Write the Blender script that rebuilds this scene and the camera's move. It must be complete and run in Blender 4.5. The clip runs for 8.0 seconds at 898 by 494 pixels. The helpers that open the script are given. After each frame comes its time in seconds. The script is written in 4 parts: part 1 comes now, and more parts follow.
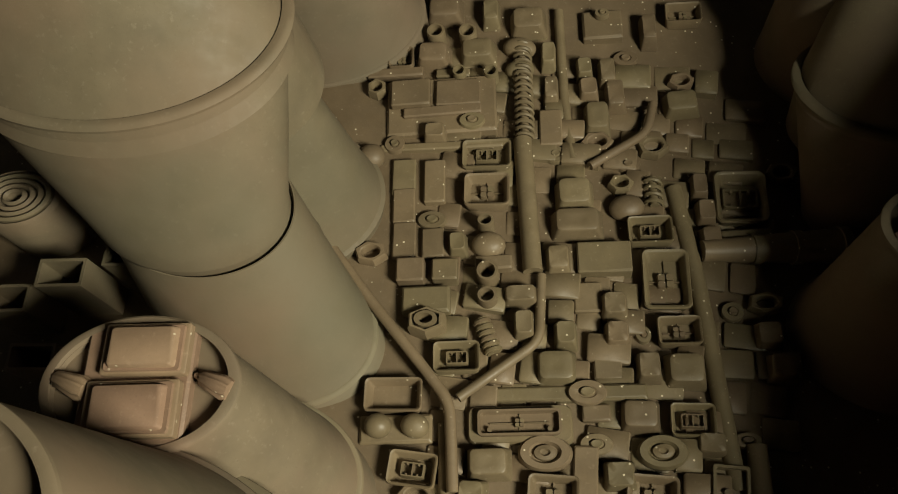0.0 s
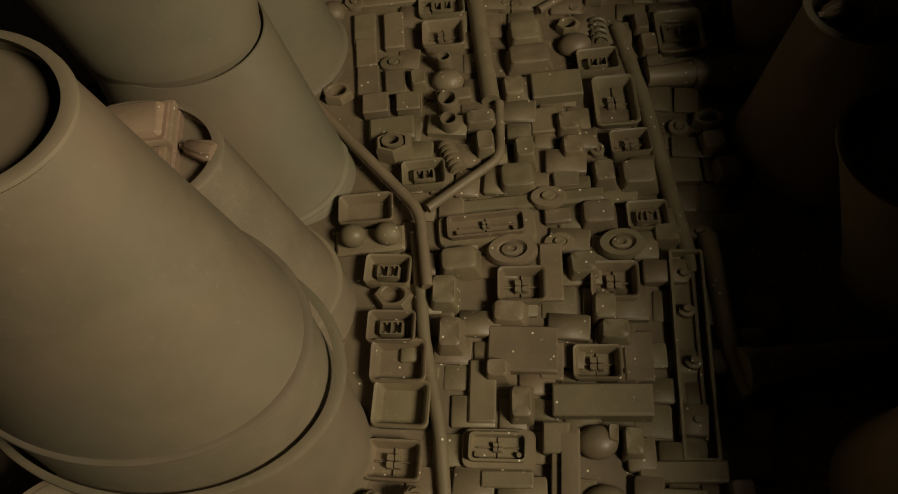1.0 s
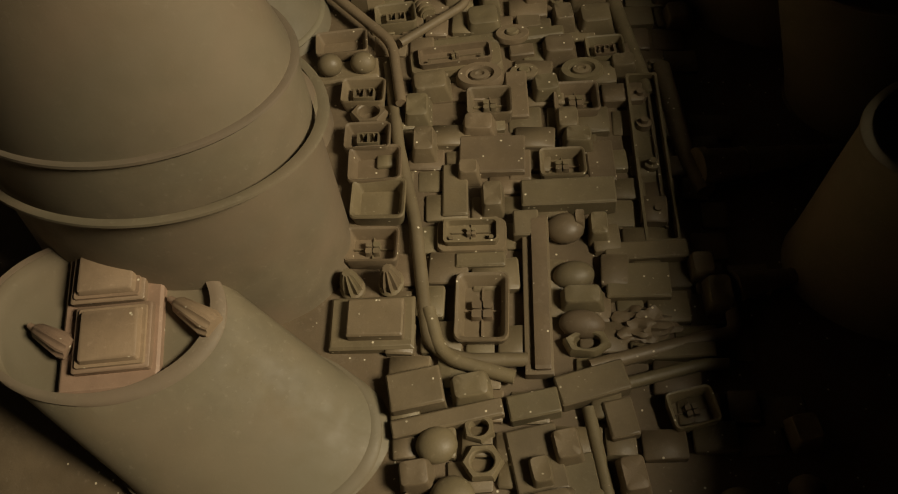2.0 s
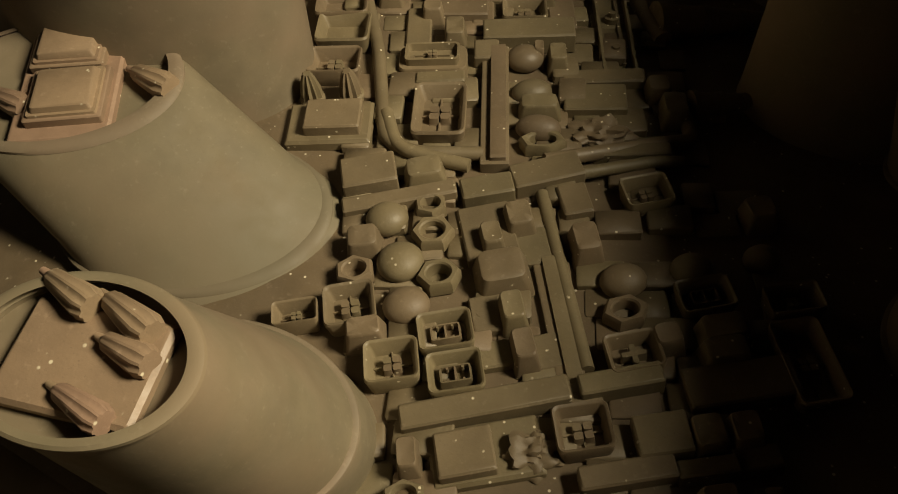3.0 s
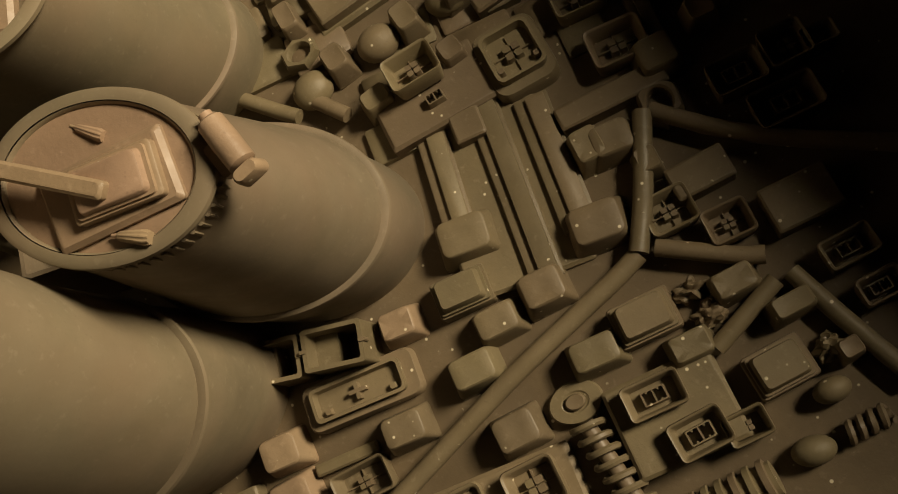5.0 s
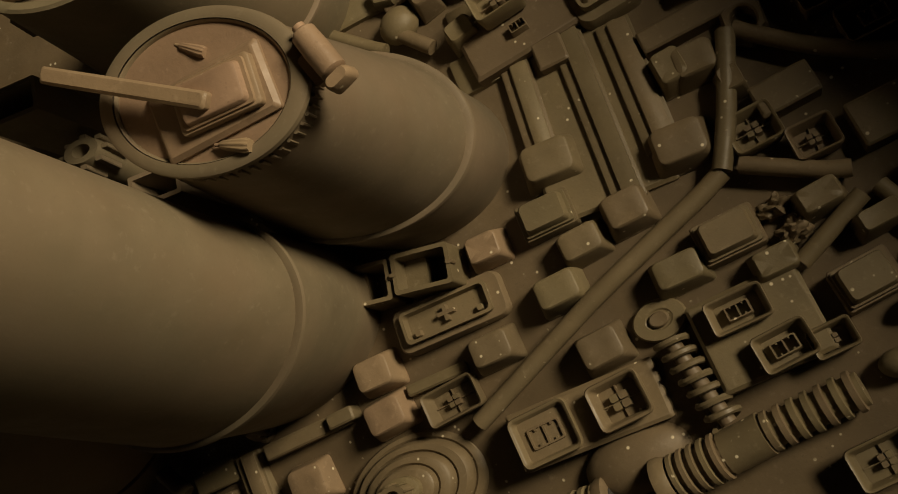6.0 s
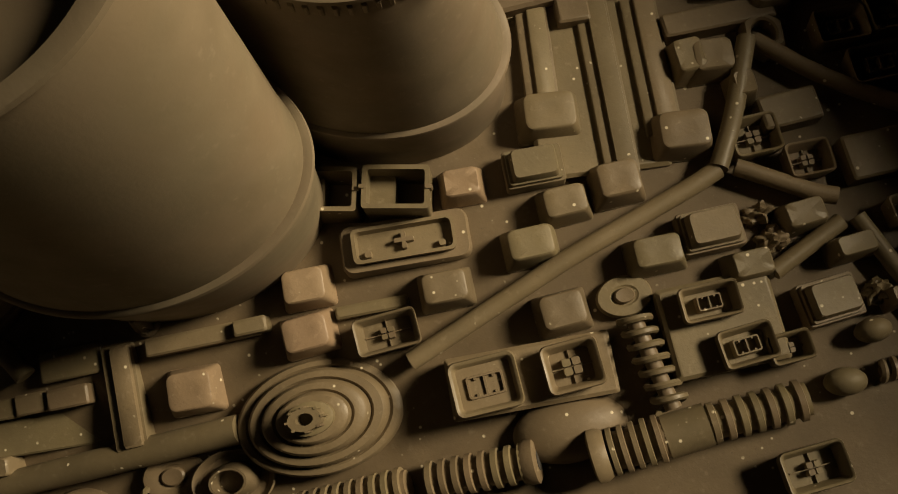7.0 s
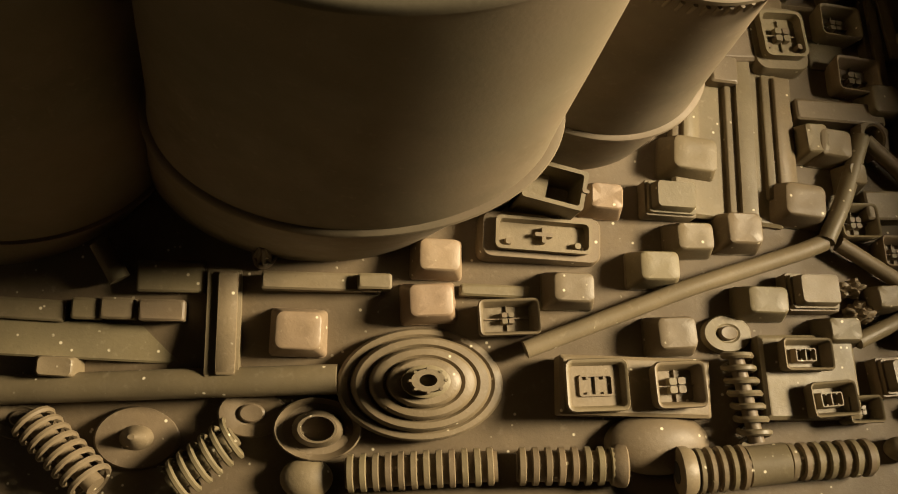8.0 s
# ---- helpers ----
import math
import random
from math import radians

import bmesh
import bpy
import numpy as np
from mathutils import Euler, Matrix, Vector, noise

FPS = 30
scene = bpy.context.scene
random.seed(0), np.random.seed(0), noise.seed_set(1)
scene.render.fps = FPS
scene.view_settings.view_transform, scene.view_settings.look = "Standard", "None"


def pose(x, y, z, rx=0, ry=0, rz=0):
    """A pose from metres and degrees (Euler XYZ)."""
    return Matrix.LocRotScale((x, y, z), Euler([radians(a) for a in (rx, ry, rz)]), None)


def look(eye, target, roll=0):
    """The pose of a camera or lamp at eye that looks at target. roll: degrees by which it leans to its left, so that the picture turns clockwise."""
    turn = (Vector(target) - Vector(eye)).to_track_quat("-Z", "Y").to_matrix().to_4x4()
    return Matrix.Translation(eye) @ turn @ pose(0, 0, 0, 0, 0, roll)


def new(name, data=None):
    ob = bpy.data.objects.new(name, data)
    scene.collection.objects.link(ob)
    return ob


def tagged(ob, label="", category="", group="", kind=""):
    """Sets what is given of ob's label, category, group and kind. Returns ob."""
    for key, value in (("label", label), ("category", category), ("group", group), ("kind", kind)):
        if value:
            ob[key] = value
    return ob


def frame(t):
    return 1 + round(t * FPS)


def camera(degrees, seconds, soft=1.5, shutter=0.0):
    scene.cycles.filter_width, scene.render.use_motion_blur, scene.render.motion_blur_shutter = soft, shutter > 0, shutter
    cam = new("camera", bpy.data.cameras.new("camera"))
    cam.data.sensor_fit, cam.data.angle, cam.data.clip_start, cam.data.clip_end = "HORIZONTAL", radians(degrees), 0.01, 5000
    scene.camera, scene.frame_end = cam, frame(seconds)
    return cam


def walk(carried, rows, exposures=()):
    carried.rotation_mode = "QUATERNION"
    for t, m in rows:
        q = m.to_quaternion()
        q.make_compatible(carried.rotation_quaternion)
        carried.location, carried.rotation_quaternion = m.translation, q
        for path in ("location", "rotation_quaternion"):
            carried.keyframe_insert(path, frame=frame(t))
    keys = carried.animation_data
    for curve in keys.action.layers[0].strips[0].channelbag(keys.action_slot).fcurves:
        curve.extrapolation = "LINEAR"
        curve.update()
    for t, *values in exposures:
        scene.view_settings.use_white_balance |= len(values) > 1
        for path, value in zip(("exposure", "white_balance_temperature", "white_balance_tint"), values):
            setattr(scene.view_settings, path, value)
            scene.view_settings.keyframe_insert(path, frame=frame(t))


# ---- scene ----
cam = camera(52, 8.0, soft=1.0)
walk(cam, [
    (0, look((-0.0034, 0.1827, 0.3829), (-0.0884, 0.2850, 0.1140), -27.17)),
    (0.5, look((0.0119, 0.1428, 0.3738), (-0.0688, 0.2521, 0.1063), -25.21)),
    (1, look((0.0130, 0.0868, 0.3666), (-0.0612, 0.2023, 0.0998), -24.18)),
    (1.5, look((0.0151, 0.0359, 0.3594), (-0.0548, 0.1576, 0.0942), -22.79)),
    (1.7, look((0.0170, 0.0161, 0.3566), (-0.0496, 0.1404, 0.0918), -21.98)),
    (2.8, look((0.0412, -0.1307, 0.2586), (-0.0237, 0.0547, 0.0318), -11.35)),
    (3, look((0.0425, -0.1373, 0.2566), (-0.0207, 0.0441, 0.0261), -11.80)),
    (3.5, look((0.0464, -0.1561, 0.2495), (-0.0015, 0.0118, 0.0056), -12.78)),
    (4, look((0.0415, -0.1772, 0.2465), (0.0159, -0.0275, -0.0122), -17.54)),
    (4.5, look((0.0458, -0.1871, 0.2471), (0.0162, -0.0749, -0.0296), -27.53)),
    (4.7, look((0.0470, -0.1913, 0.2486), (0.0127, -0.0883, -0.0310), -32.99)),
    (5.8, look((0.0549, -0.2037, 0.2564), (-0.0277, -0.1105, -0.0165), -59.85)),
    (6, look((0.0471, -0.2104, 0.2549), (-0.0303, -0.1160, -0.0191), -55.71)),
    (6.5, look((0.0129, -0.2160, 0.2553), (-0.0273, -0.1297, -0.0292), -35.47)),
    (7, look((-0.0232, -0.2139, 0.2473), (-0.0190, -0.1334, -0.0416), -1.15)),
    (7.5, look((-0.0685, -0.2291, 0.2456), (-0.0385, -0.1324, -0.0368), 19.27)),
    (8, look((-0.1140, -0.2389, 0.2426), (-0.0546, -0.1391, -0.0340), 39.00)),
], exposures=[(0.0, -0.15, 5650, 2), (0.5, -0.5, 5850, 3), (1.0, -1.08, 6150, 7), (1.7, -0.97, 6250, 9), (2.8, -0.36, 6300, 7), (3.5, -0.32, 6350, 7), (4.0, -0.2, 6400, 10), (4.7, -0.14, 6500, 10), (5.8, -0.92, 6800, 10), (6.5, -0.85, 6900, 10), (7.2, 0.08, 6850, 10), (8.0, 0.78, 6900, 10)])

# ---- light: one big soft lamp above the far side of the panel, the room beyond is dark
world = bpy.data.worlds.new("World")
world.use_nodes = True
world.node_tree.nodes["Background"].inputs[0].default_value = (0.9, 0.8, 0.6, 1)
world.node_tree.nodes["Background"].inputs[1].default_value = 0.001
bpy.context.scene.world = world
LAMP = bpy.data.lights.new("ceiling_lamp", "AREA")
LAMP.shape = "DISK"
LAMP.size = 0.26
LAMP.energy = 20.0
LAMP.color = (1.0, 0.84, 0.58)
new("ceiling_lamp", LAMP).matrix_world = look((0.70, 0.00, 0.70), (-0.10, 0.05, 0.0))


# ---- materials
def paint(name, base, rough=0.62, speck=0.0, tone=0.12, patch=None, relief=0.15):
    """Matt spray paint with dusty mottling, fine grain and a few glints painted as pale dots."""
    m = bpy.data.materials.new(name)
    m.use_nodes = True
    nt = m.node_tree
    n, l = nt.nodes, nt.links
    b = n["Principled BSDF"]
    tc = n.new("ShaderNodeTexCoord")
    geo = n.new("ShaderNodeNewGeometry")
    info = n.new("ShaderNodeObjectInfo")

    def noise(scale, detail=4.0, rough_=0.6):
        k = n.new("ShaderNodeTexNoise")
        k.inputs["Scale"].default_value = scale
        k.inputs["Detail"].default_value = detail
        k.inputs["Roughness"].default_value = rough_
        l.new(geo.outputs["Position"], k.inputs["Vector"])
        return k.outputs["Fac"]

    def mix(fac, a, c, mode="MIX"):
        k = n.new("ShaderNodeMixRGB")
        k.blend_type = mode
        for s, v in zip(k.inputs, (fac, a, c)):
            if hasattr(v, "is_output"):
                l.new(v, s)
            else:
                s.default_value = v
        return k.outputs[0]

    def ramp(v, lo, hi):
        k = n.new("ShaderNodeMapRange")
        k.inputs[1].default_value, k.inputs[2].default_value = lo, hi
        l.new(v, k.inputs[0])
        return k.outputs[0]

    dark = tuple(v * (1 - 1.5 * tone) for v in base) + (1,)
    light = tuple(min(1, v * (1 + tone)) for v in base) + (1,)
    dust = tuple(min(1, v * 1.25 + 0.03) for v in base) + (1,)
    c = mix(ramp(noise(60, 5), 0.3, 0.7), dark, light)
    c = mix(ramp(noise(420, 3), 0.60, 0.85), c, dust)
    c = mix(ramp(noise(1100, 2), 0.78, 0.62), dark, c)
    if patch:
        c = mix(ramp(noise(17, 4, 0.5), 0.42, 0.68), c, patch + (1,))
        c = mix(ramp(noise(9, 2, 0.5), 0.5, 0.75), c, tuple(v * k for v, k in zip(base, (0.86, 0.95, 0.98))) + (1,))
    hsv = n.new("ShaderNodeHueSaturation")
    k = n.new("ShaderNodeMapRange")
    k.inputs[3].default_value, k.inputs[4].default_value = 0.86, 1.1
    l.new(info.outputs["Random"], k.inputs[0])
    l.new(k.outputs[0], hsv.inputs["Value"])
    hue = n.new("ShaderNodeMath")
    hue.operation = "FRACT"
    seven = n.new("ShaderNodeMath")
    seven.operation = "MULTIPLY"
    seven.inputs[1].default_value = 7.31
    l.new(info.outputs["Random"], seven.inputs[0])
    l.new(seven.outputs[0], hue.inputs[0])
    shift = n.new("ShaderNodeMapRange")
    shift.inputs[3].default_value, shift.inputs[4].default_value = 0.485, 0.507
    l.new(hue.outputs[0], shift.inputs[0])
    l.new(shift.outputs[0], hsv.inputs["Hue"])
    l.new(c, hsv.inputs["Color"])
    c = hsv.outputs[0]
    if speck:
        v = n.new("ShaderNodeTexVoronoi")
        v.inputs["Scale"].default_value = 260
        l.new(geo.outputs["Position"], v.inputs["Vector"])
        dot = ramp(v.outputs["Distance"], 0.15, 0.09)
        few = ramp(noise(110, 1), 0.53, 0.58)
        f = n.new("ShaderNodeMath")
        f.operation = "MULTIPLY"
        l.new(dot, f.inputs[0])
        l.new(few, f.inputs[1])
        # glints put into the base colour as pale dots
        c = mix(f.outputs[0], c, (0.7, 0.62, 0.45, 1))
    l.new(c, b.inputs["Base Color"])
    r = ramp(noise(90, 3), 0.3, 0.7)
    k = n.new("ShaderNodeMapRange")
    k.inputs[3].default_value, k.inputs[4].default_value = rough - 0.1, rough + 0.14
    l.new(r, k.inputs[0])
    l.new(k.outputs[0], b.inputs["Roughness"])
    bump = n.new("ShaderNodeBump")
    bump.inputs["Strength"].default_value = relief
    bump.inputs["Distance"].default_value = 0.0006
    l.new(noise(900, 4), bump.inputs["Height"])
    l.new(bump.outputs[0], b.inputs["Normal"])
    return m


TAN = paint("tan_paint", (0.184, 0.144, 0.082), 0.52, speck=1.0)
CUP = paint("cup_paint", (0.186, 0.153, 0.095), 0.66, tone=0.10, patch=(0.225, 0.165, 0.104), relief=0.05)
PINKISH = paint("pinkish_tan_paint", (0.300, 0.212, 0.134), 0.46, speck=1.0)
BOARD = paint("board_paint", (0.145, 0.113, 0.062), 0.6, speck=1.0)
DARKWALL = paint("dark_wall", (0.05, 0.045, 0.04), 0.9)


# ---- shapes
rnd = random.Random(7)


def ground(x, y):
    """Height of the gently warped board."""
    x, y = max(-0.2, min(0.13, x)) / 0.15, max(-0.21, min(0.42, y)) / 0.3
    return 0.0021 + 0.0032 * y - 0.0327 * y ** 2 + 0.0091 * y ** 3 - 0.0006 * y ** 4 - 0.0062 * x - 0.0472 * x * y + 0.0188 * x * y ** 2 - 0.0043 * x * x


TOPS = []


def seat(x, y, az=0.0, lift=0.0):
    """Matrix on the board, or on a cup's top where lift is large: z along its normal, x turned by az degrees."""
    e = 0.01
    n = Vector((ground(x - e, y) - ground(x + e, y), ground(x, y - e) - ground(x, y + e), 2 * e)).normalized()
    n = (n + Vector((0, 0, 1.2))).normalized()
    z = ground(x, y)
    if lift > 0.03:
        n = Vector((0, 0, 1))
        near = [c for c in TOPS if math.hypot(c[0] - x, c[1] - y) < 0.045 and lift > 0.035]
        if near:
            c = min(near, key=lambda c: math.hypot(c[0] - x, c[1] - y))
            n = Vector((-c[3][0], -c[3][1], 1)).normalized()
            z = c[2] + c[3][0] * (x - c[0]) + c[3][1] * (y - c[1])
    a = math.radians(az)
    r = Vector((math.cos(a), math.sin(a), 0))
    r = (r - n * r.dot(n)).normalized()
    m = Matrix((r, n.cross(r), n)).transposed().to_4x4()
    if lift > 0.03:
        m.translation = Vector((x, y, z + lift))
        return m
    tall = 1.18 if y > -0.06 else 1.0
    m.translation = Vector((x, y, z)) + n * lift * tall
    return m @ Matrix.Diagonal((1, 1, tall, 1))


def thing(name, m, label, category, group="", kind=""):
    ob = new(name)
    ob.matrix_world = m
    tagged(ob, label, category, group, kind)
    ob.empty_display_size = 0.005
    return ob


def part(name, bm, material, parent, label=""):
    bmesh.ops.recalc_face_normals(bm, faces=bm.faces)
    me = bpy.data.meshes.new(name)
    bm.to_mesh(me)
    bm.free()
    me.materials.append(material)
    me.polygons.foreach_set("use_smooth", [True] * len(me.polygons))
    me.set_sharp_from_angle(angle=math.radians(38))
    ob = new(name, me)
    ob.parent = parent
    if label:
        tagged(ob, label)
    return ob


def loft(rings, n=3, close=(True, True), bm=None, at=(0, 0), jitter=0.0):
    """Rounded rectangles (z, w, d, r) one above another, joined into a skin."""
    bm = bm or bmesh.new()
    loops = []
    for z, w, d, r in rings:
        r = max(min(r, w / 2 - 1e-5, d / 2 - 1e-5), 1e-5)
        loop = []
        for cx, cy, a0 in ((1, 1, 0), (-1, 1, 90), (-1, -1, 180), (1, -1, 270)):
            for i in range(n + 1):
                a = math.radians(a0 + 90 * i / n)
                loop.append(bm.verts.new((at[0] + cx * (w / 2 - r) + r * math.cos(a),
                                          at[1] + cy * (d / 2 - r) + r * math.sin(a), z)))
        loops.append(loop)
    for p, q in zip(loops, loops[1:]):
        for i in range(len(p)):
            j = (i + 1) % len(p)
            bm.faces.new((p[i], p[j], q[j], q[i]))
    if close[0]:
        bm.faces.new(loops[0][::-1])
    if close[1]:
        bm.faces.new(loops[-1])
    return bm


def revolve(profile, sx=1.0, sy=1.0, n=32, turn=0.0, bm=None, cap=(True, True), wob=0.0):
    """Profile of (radius, z) turned round z; sx and sy make it oval."""
    bm = bm or bmesh.new()
    loops = []
    for r, z in profile:
        loop = []
        for i in range(n):
            a = 2 * math.pi * i / n + turn
            k = r * (1 + wob * math.sin(3 * a + z * 90))
            loop.append(bm.verts.new((sx * k * math.cos(a), sy * k * math.sin(a), z)))
        loops.append(loop)
    for p, q in zip(loops, loops[1:]):
        for i in range(n):
            j = (i + 1) % n
            bm.faces.new((p[i], p[j], q[j], q[i]))
    if cap[0]:
        bm.faces.new(loops[0][::-1])
    if cap[1]:
        bm.faces.new(loops[-1])
    return bm


def sweep(points, radius, n=10, bm=None):
    """Round tube along points, its ends closed; radius a number or one for each point."""
    bm = bm or bmesh.new()
    pts = [Vector(p) for p in points]
    rad = radius if isinstance(radius, list) else [radius] * len(pts)
    loops, up = [], Vector((0.13, 0.21, 1)).normalized()
    for i, p in enumerate(pts):
        t = (pts[min(i + 1, len(pts) - 1)] - pts[max(i - 1, 0)]).normalized()
        s = t.cross(up)
        s = s.normalized() if s.length > 1e-3 else t.orthogonal().normalized()
        up = s.cross(t).normalized()
        loops.append([bm.verts.new(p + rad[i] * (math.cos(2 * math.pi * k / n) * s + math.sin(2 * math.pi * k / n) * up)) for k in range(n)])
    for p, q in zip(loops, loops[1:]):
        for i in range(n):
            j = (i + 1) % n
            bm.faces.new((p[i], p[j], q[j], q[i]))
    bm.faces.new(loops[0][::-1])
    bm.faces.new(loops[-1])
    return bm


def bend(points, r, n=5):
    """Rounds the corners of a polyline."""
    pts = [Vector(p) for p in points]
    out = [pts[0]]
    for a, b, c in zip(pts, pts[1:], pts[2:]):
        u, v = (a - b), (c - b)
        k = min(r, u.length / 2, v.length / 2)
        p, q = b + u.normalized() * k, b + v.normalized() * k
        for i in range(n + 1):
            s = i / n
            out.append(p * (1 - s) ** 2 + b * 2 * s * (1 - s) + q * s * s)
    return out + [pts[-1]]


def wear(a):
    return a * rnd.uniform(0.95, 1.05)


# ---- small things of the panel
def key(x, y, az, w, d, h=0.0085, lift=0.0, coat=TAN):
    e = thing("keycap", seat(x, y, az + rnd.uniform(-2, 2), lift), "tan spray-painted keyboard keycap glued to the panel", "keycap", "keycaps on the panel")
    h = wear(h)
    w, d = w * 1.08, d * 1.12
    r = 0.16 * min(w, d)
    part("cap", loft([(0, w, d, r * .6), (h * .12, w, d, r * .6), (h * .86, w * .80, d * .80, r), (h * .96, w * .765, d * .765, r), (h, w * .70, d * .70, r),
                      (h * .96, w * .3, d * .3, r)]), coat, e)
    part("skirt", loft([(-0.001, w * 1.015, d * 1.015, r * .6), (h * .07, w * 1.015, d * 1.015, r * .6)]), coat, e)


def stem(style, w, d, z, h, e):
    s = min(w, d)
    if style == "four":
        bw, bd, e0 = s * .66, s * .40, s * .05
        part("boss", loft([(z, bw * 1.1, bd * 1.15, e0), (z + h, bw, bd, e0), (z + h, bw - 1.4 * e0, bd - 1.4 * e0, e0 * .6), (z + .0002, bw - 1.5 * e0, bd - 1.5 * e0, e0 * .6)], 2), TAN, e)
        part("web", loft([(z, e0, bd - e0, .0001), (z + h * .96, e0 * .8, bd - e0, .0001)], 1), TAN, e)
        for sx in (-1, 1):
            for sy in (-1, 1):
                part("prong", loft([(z, e0 * 1.2, e0 * 1.5, .0002), (z + h * .95, e0, e0 * 1.3, .0002)], 1, at=(sx * bw * .25, sy * (bd / 2 - e0))), TAN, e)
    elif style == "slot":
        k, j = s * rnd.uniform(.14, .18), s * .03
        foot = part("stem", loft([(z - .0003, k * 2.6, k * 2.4, k * .2), (z + h * .12, k * 2.4, k * 2.2, k * .2)], 2), TAN, e)
        for sx in (-1, 1):
            for sy in (-1, 1):
                part("stem_corner", loft([(z, k * 1.15, k * 1.05, k * .15), (z + h * .8, k, k * .9, k * .2)], 2, at=(sx * (k + j) / 2, sy * (k * .9 + j) / 2)), TAN, foot)
        part("web", loft([(z, w * .72, k * .22, k * .05), (z + h * .35, w * .72, k * .18, k * .05)], 1), TAN, e)
        part("web", loft([(z, k * .2, d * .72, k * .05), (z + h * .3, k * .18, d * .72, k * .05)], 1), TAN, e)
    elif style == "cross":
        k = s * .3
        part("prong", loft([(z, k * 1.9, k * .42, k * .1), (z + h, k * 1.8, k * .4, k * .1)], 2), TAN, e)
        part("prong", loft([(z, k * .42, k * 1.7, k * .1), (z + h * .97, k * .4, k * 1.6, k * .1)], 2), TAN, e)


def tray(x, y, az, w, d, style="slot", h=0.0075, lift=0.0):
    e = thing("inverted_keycap", seat(x, y, az + rnd.uniform(-2, 2), lift), "upturned tan-painted keycap showing its hollow and stem", "keycap", "upturned keycaps")
    h = wear(h)
    r = 0.14 * min(w, d)
    t = max(0.0009, 0.085 * min(w, d))
    part("shell", loft([(0, w * .9, d * .88, r), (h * .9, w, d, r), (h, w - t * .5, d - t * .5, r), (h * .97, w - 1.6 * t, d - 1.6 * t, r * .7),
                        (h * .93, w - 2 * t, d - 2 * t, r * .6), (h * .28, w * .88 - 2.6 * t, d * .88 - 2.6 * t, r * .5)]), TAN, e)
    stem(style, w, d, h * .25, h * .5, e)


def trayl(x, y, az, w, d, style="slot", h=0.0075, lift=0.0):
    """Long upturned keycap sitting in a wider rounded base."""
    e = thing("long_inverted_keycap", seat(x, y, az, lift), "long upturned tan keycap set in a rounded base", "keycap", "long upturned keycaps")
    r = 0.2 * min(w, d)
    part("base", loft([(-.002, w, d, r), (h * .55, w * .98, d * .98, r), (h * .66, w * .95, d * .94, r)], 4), TAN, e)
    iw, id_, t0 = w * .78, d * .7, .001
    part("shell", loft([(h * .5, iw * .97, id_ * .96, r * .6), (h * 1.05, iw, id_, r * .6), (h * 1.05, iw - 2 * t0, id_ - 2 * t0, r * .5), (h * .68, iw - 3 * t0, id_ - 3 * t0, r * .4)], 4), TAN, e)
    stem(style, iw, id_, h * .66, h * .36, e)
    for sx in (-1, 1):
        part("peg", loft([(h * .66, .0022, .0022, .0006), (h * .95, .0018, .0018, .0006)], 2, at=(sx * iw * .36, -id_ * .25)), TAN, e)


def tray2(x, y, az, w, d, style="hole", h=0.016, lift=0.0):
    e = thing("open_socket", seat(x, y, az, lift), "tall open square plastic socket painted tan", "socket", "open sockets")
    t = 0.0013
    part("shell", loft([(-.003, w, d, .001), (h, w, d, .001), (h, w - 2 * t, d - 2 * t, .0008), (-.002, w - 2.4 * t, d - 2.4 * t, .0008)]), TAN, e)
    part("ledge", loft([(-.002, w * .42, d - 2 * t, .0005), (h * .55, w * .42, d - 2 * t, .0005)], 1, at=(-w * .25, 0)), TAN, e)
    for s in (-1, 1):
        part("lug", loft([(h * .8, t * 1.6, w * .06, .0003), (h * 1.03, t * 1.6, w * .06, .0003)], 1, at=(s * w * .49, 0)), TAN, e)


def slab(name, label, cat, grp, x, y, az, w, d, h, lift, bev=0.0006, coat=None):
    bm = loft([(0, w, d, .0008), (h - bev, w, d, .0008), (h, w - 2 * bev, d - 2 * bev, .0008)])
    ob = part(name, bm, coat or TAN, None)
    ob.matrix_world = seat(x, y, az, lift)
    tagged(ob, label, cat, grp)
    return ob


def bar(x, y, az, w, d, h=0.005, lift=0.0, coat=TAN):
    return slab("plastic_block", "tan-painted rectangular plastic block", "block", "blocks on the panel", x, y, az + rnd.uniform(-1, 1), w, d, wear(h), lift, coat=coat)


def plate(x, y, az, w, d, h=0.004, lift=0.0, coat=TAN):
    return slab("base_plate", "flat tan-painted plate under smaller pieces", "plate", "flat plates", x, y, az, w, d, h, lift, .001, coat)


def strip(x, y, az, w, d, h=0.0035, lift=0.0):
    e = thing("flat_strip", seat(x, y, az, lift), "long flat tan-painted plastic strip with a raised rail", "strip", "flat strips")
    part("base", loft([(-.0015, w, d, .0006), (h * .75, w, d, .0006), (h * .8, w * .97, d * .97, .0006)], 2), TAN, e)
    a, b = (w * .56, d * .96) if d > w else (w * .96, d * .56)
    at = (w * .12, 0) if d > w else (0, d * .12)
    part("rail", loft([(h * .7, a, b, .0005), (h * 1.05, a, b, .0005), (h * 1.12, a * .96, b * .96, .0005)], 2, at=at), TAN, e)


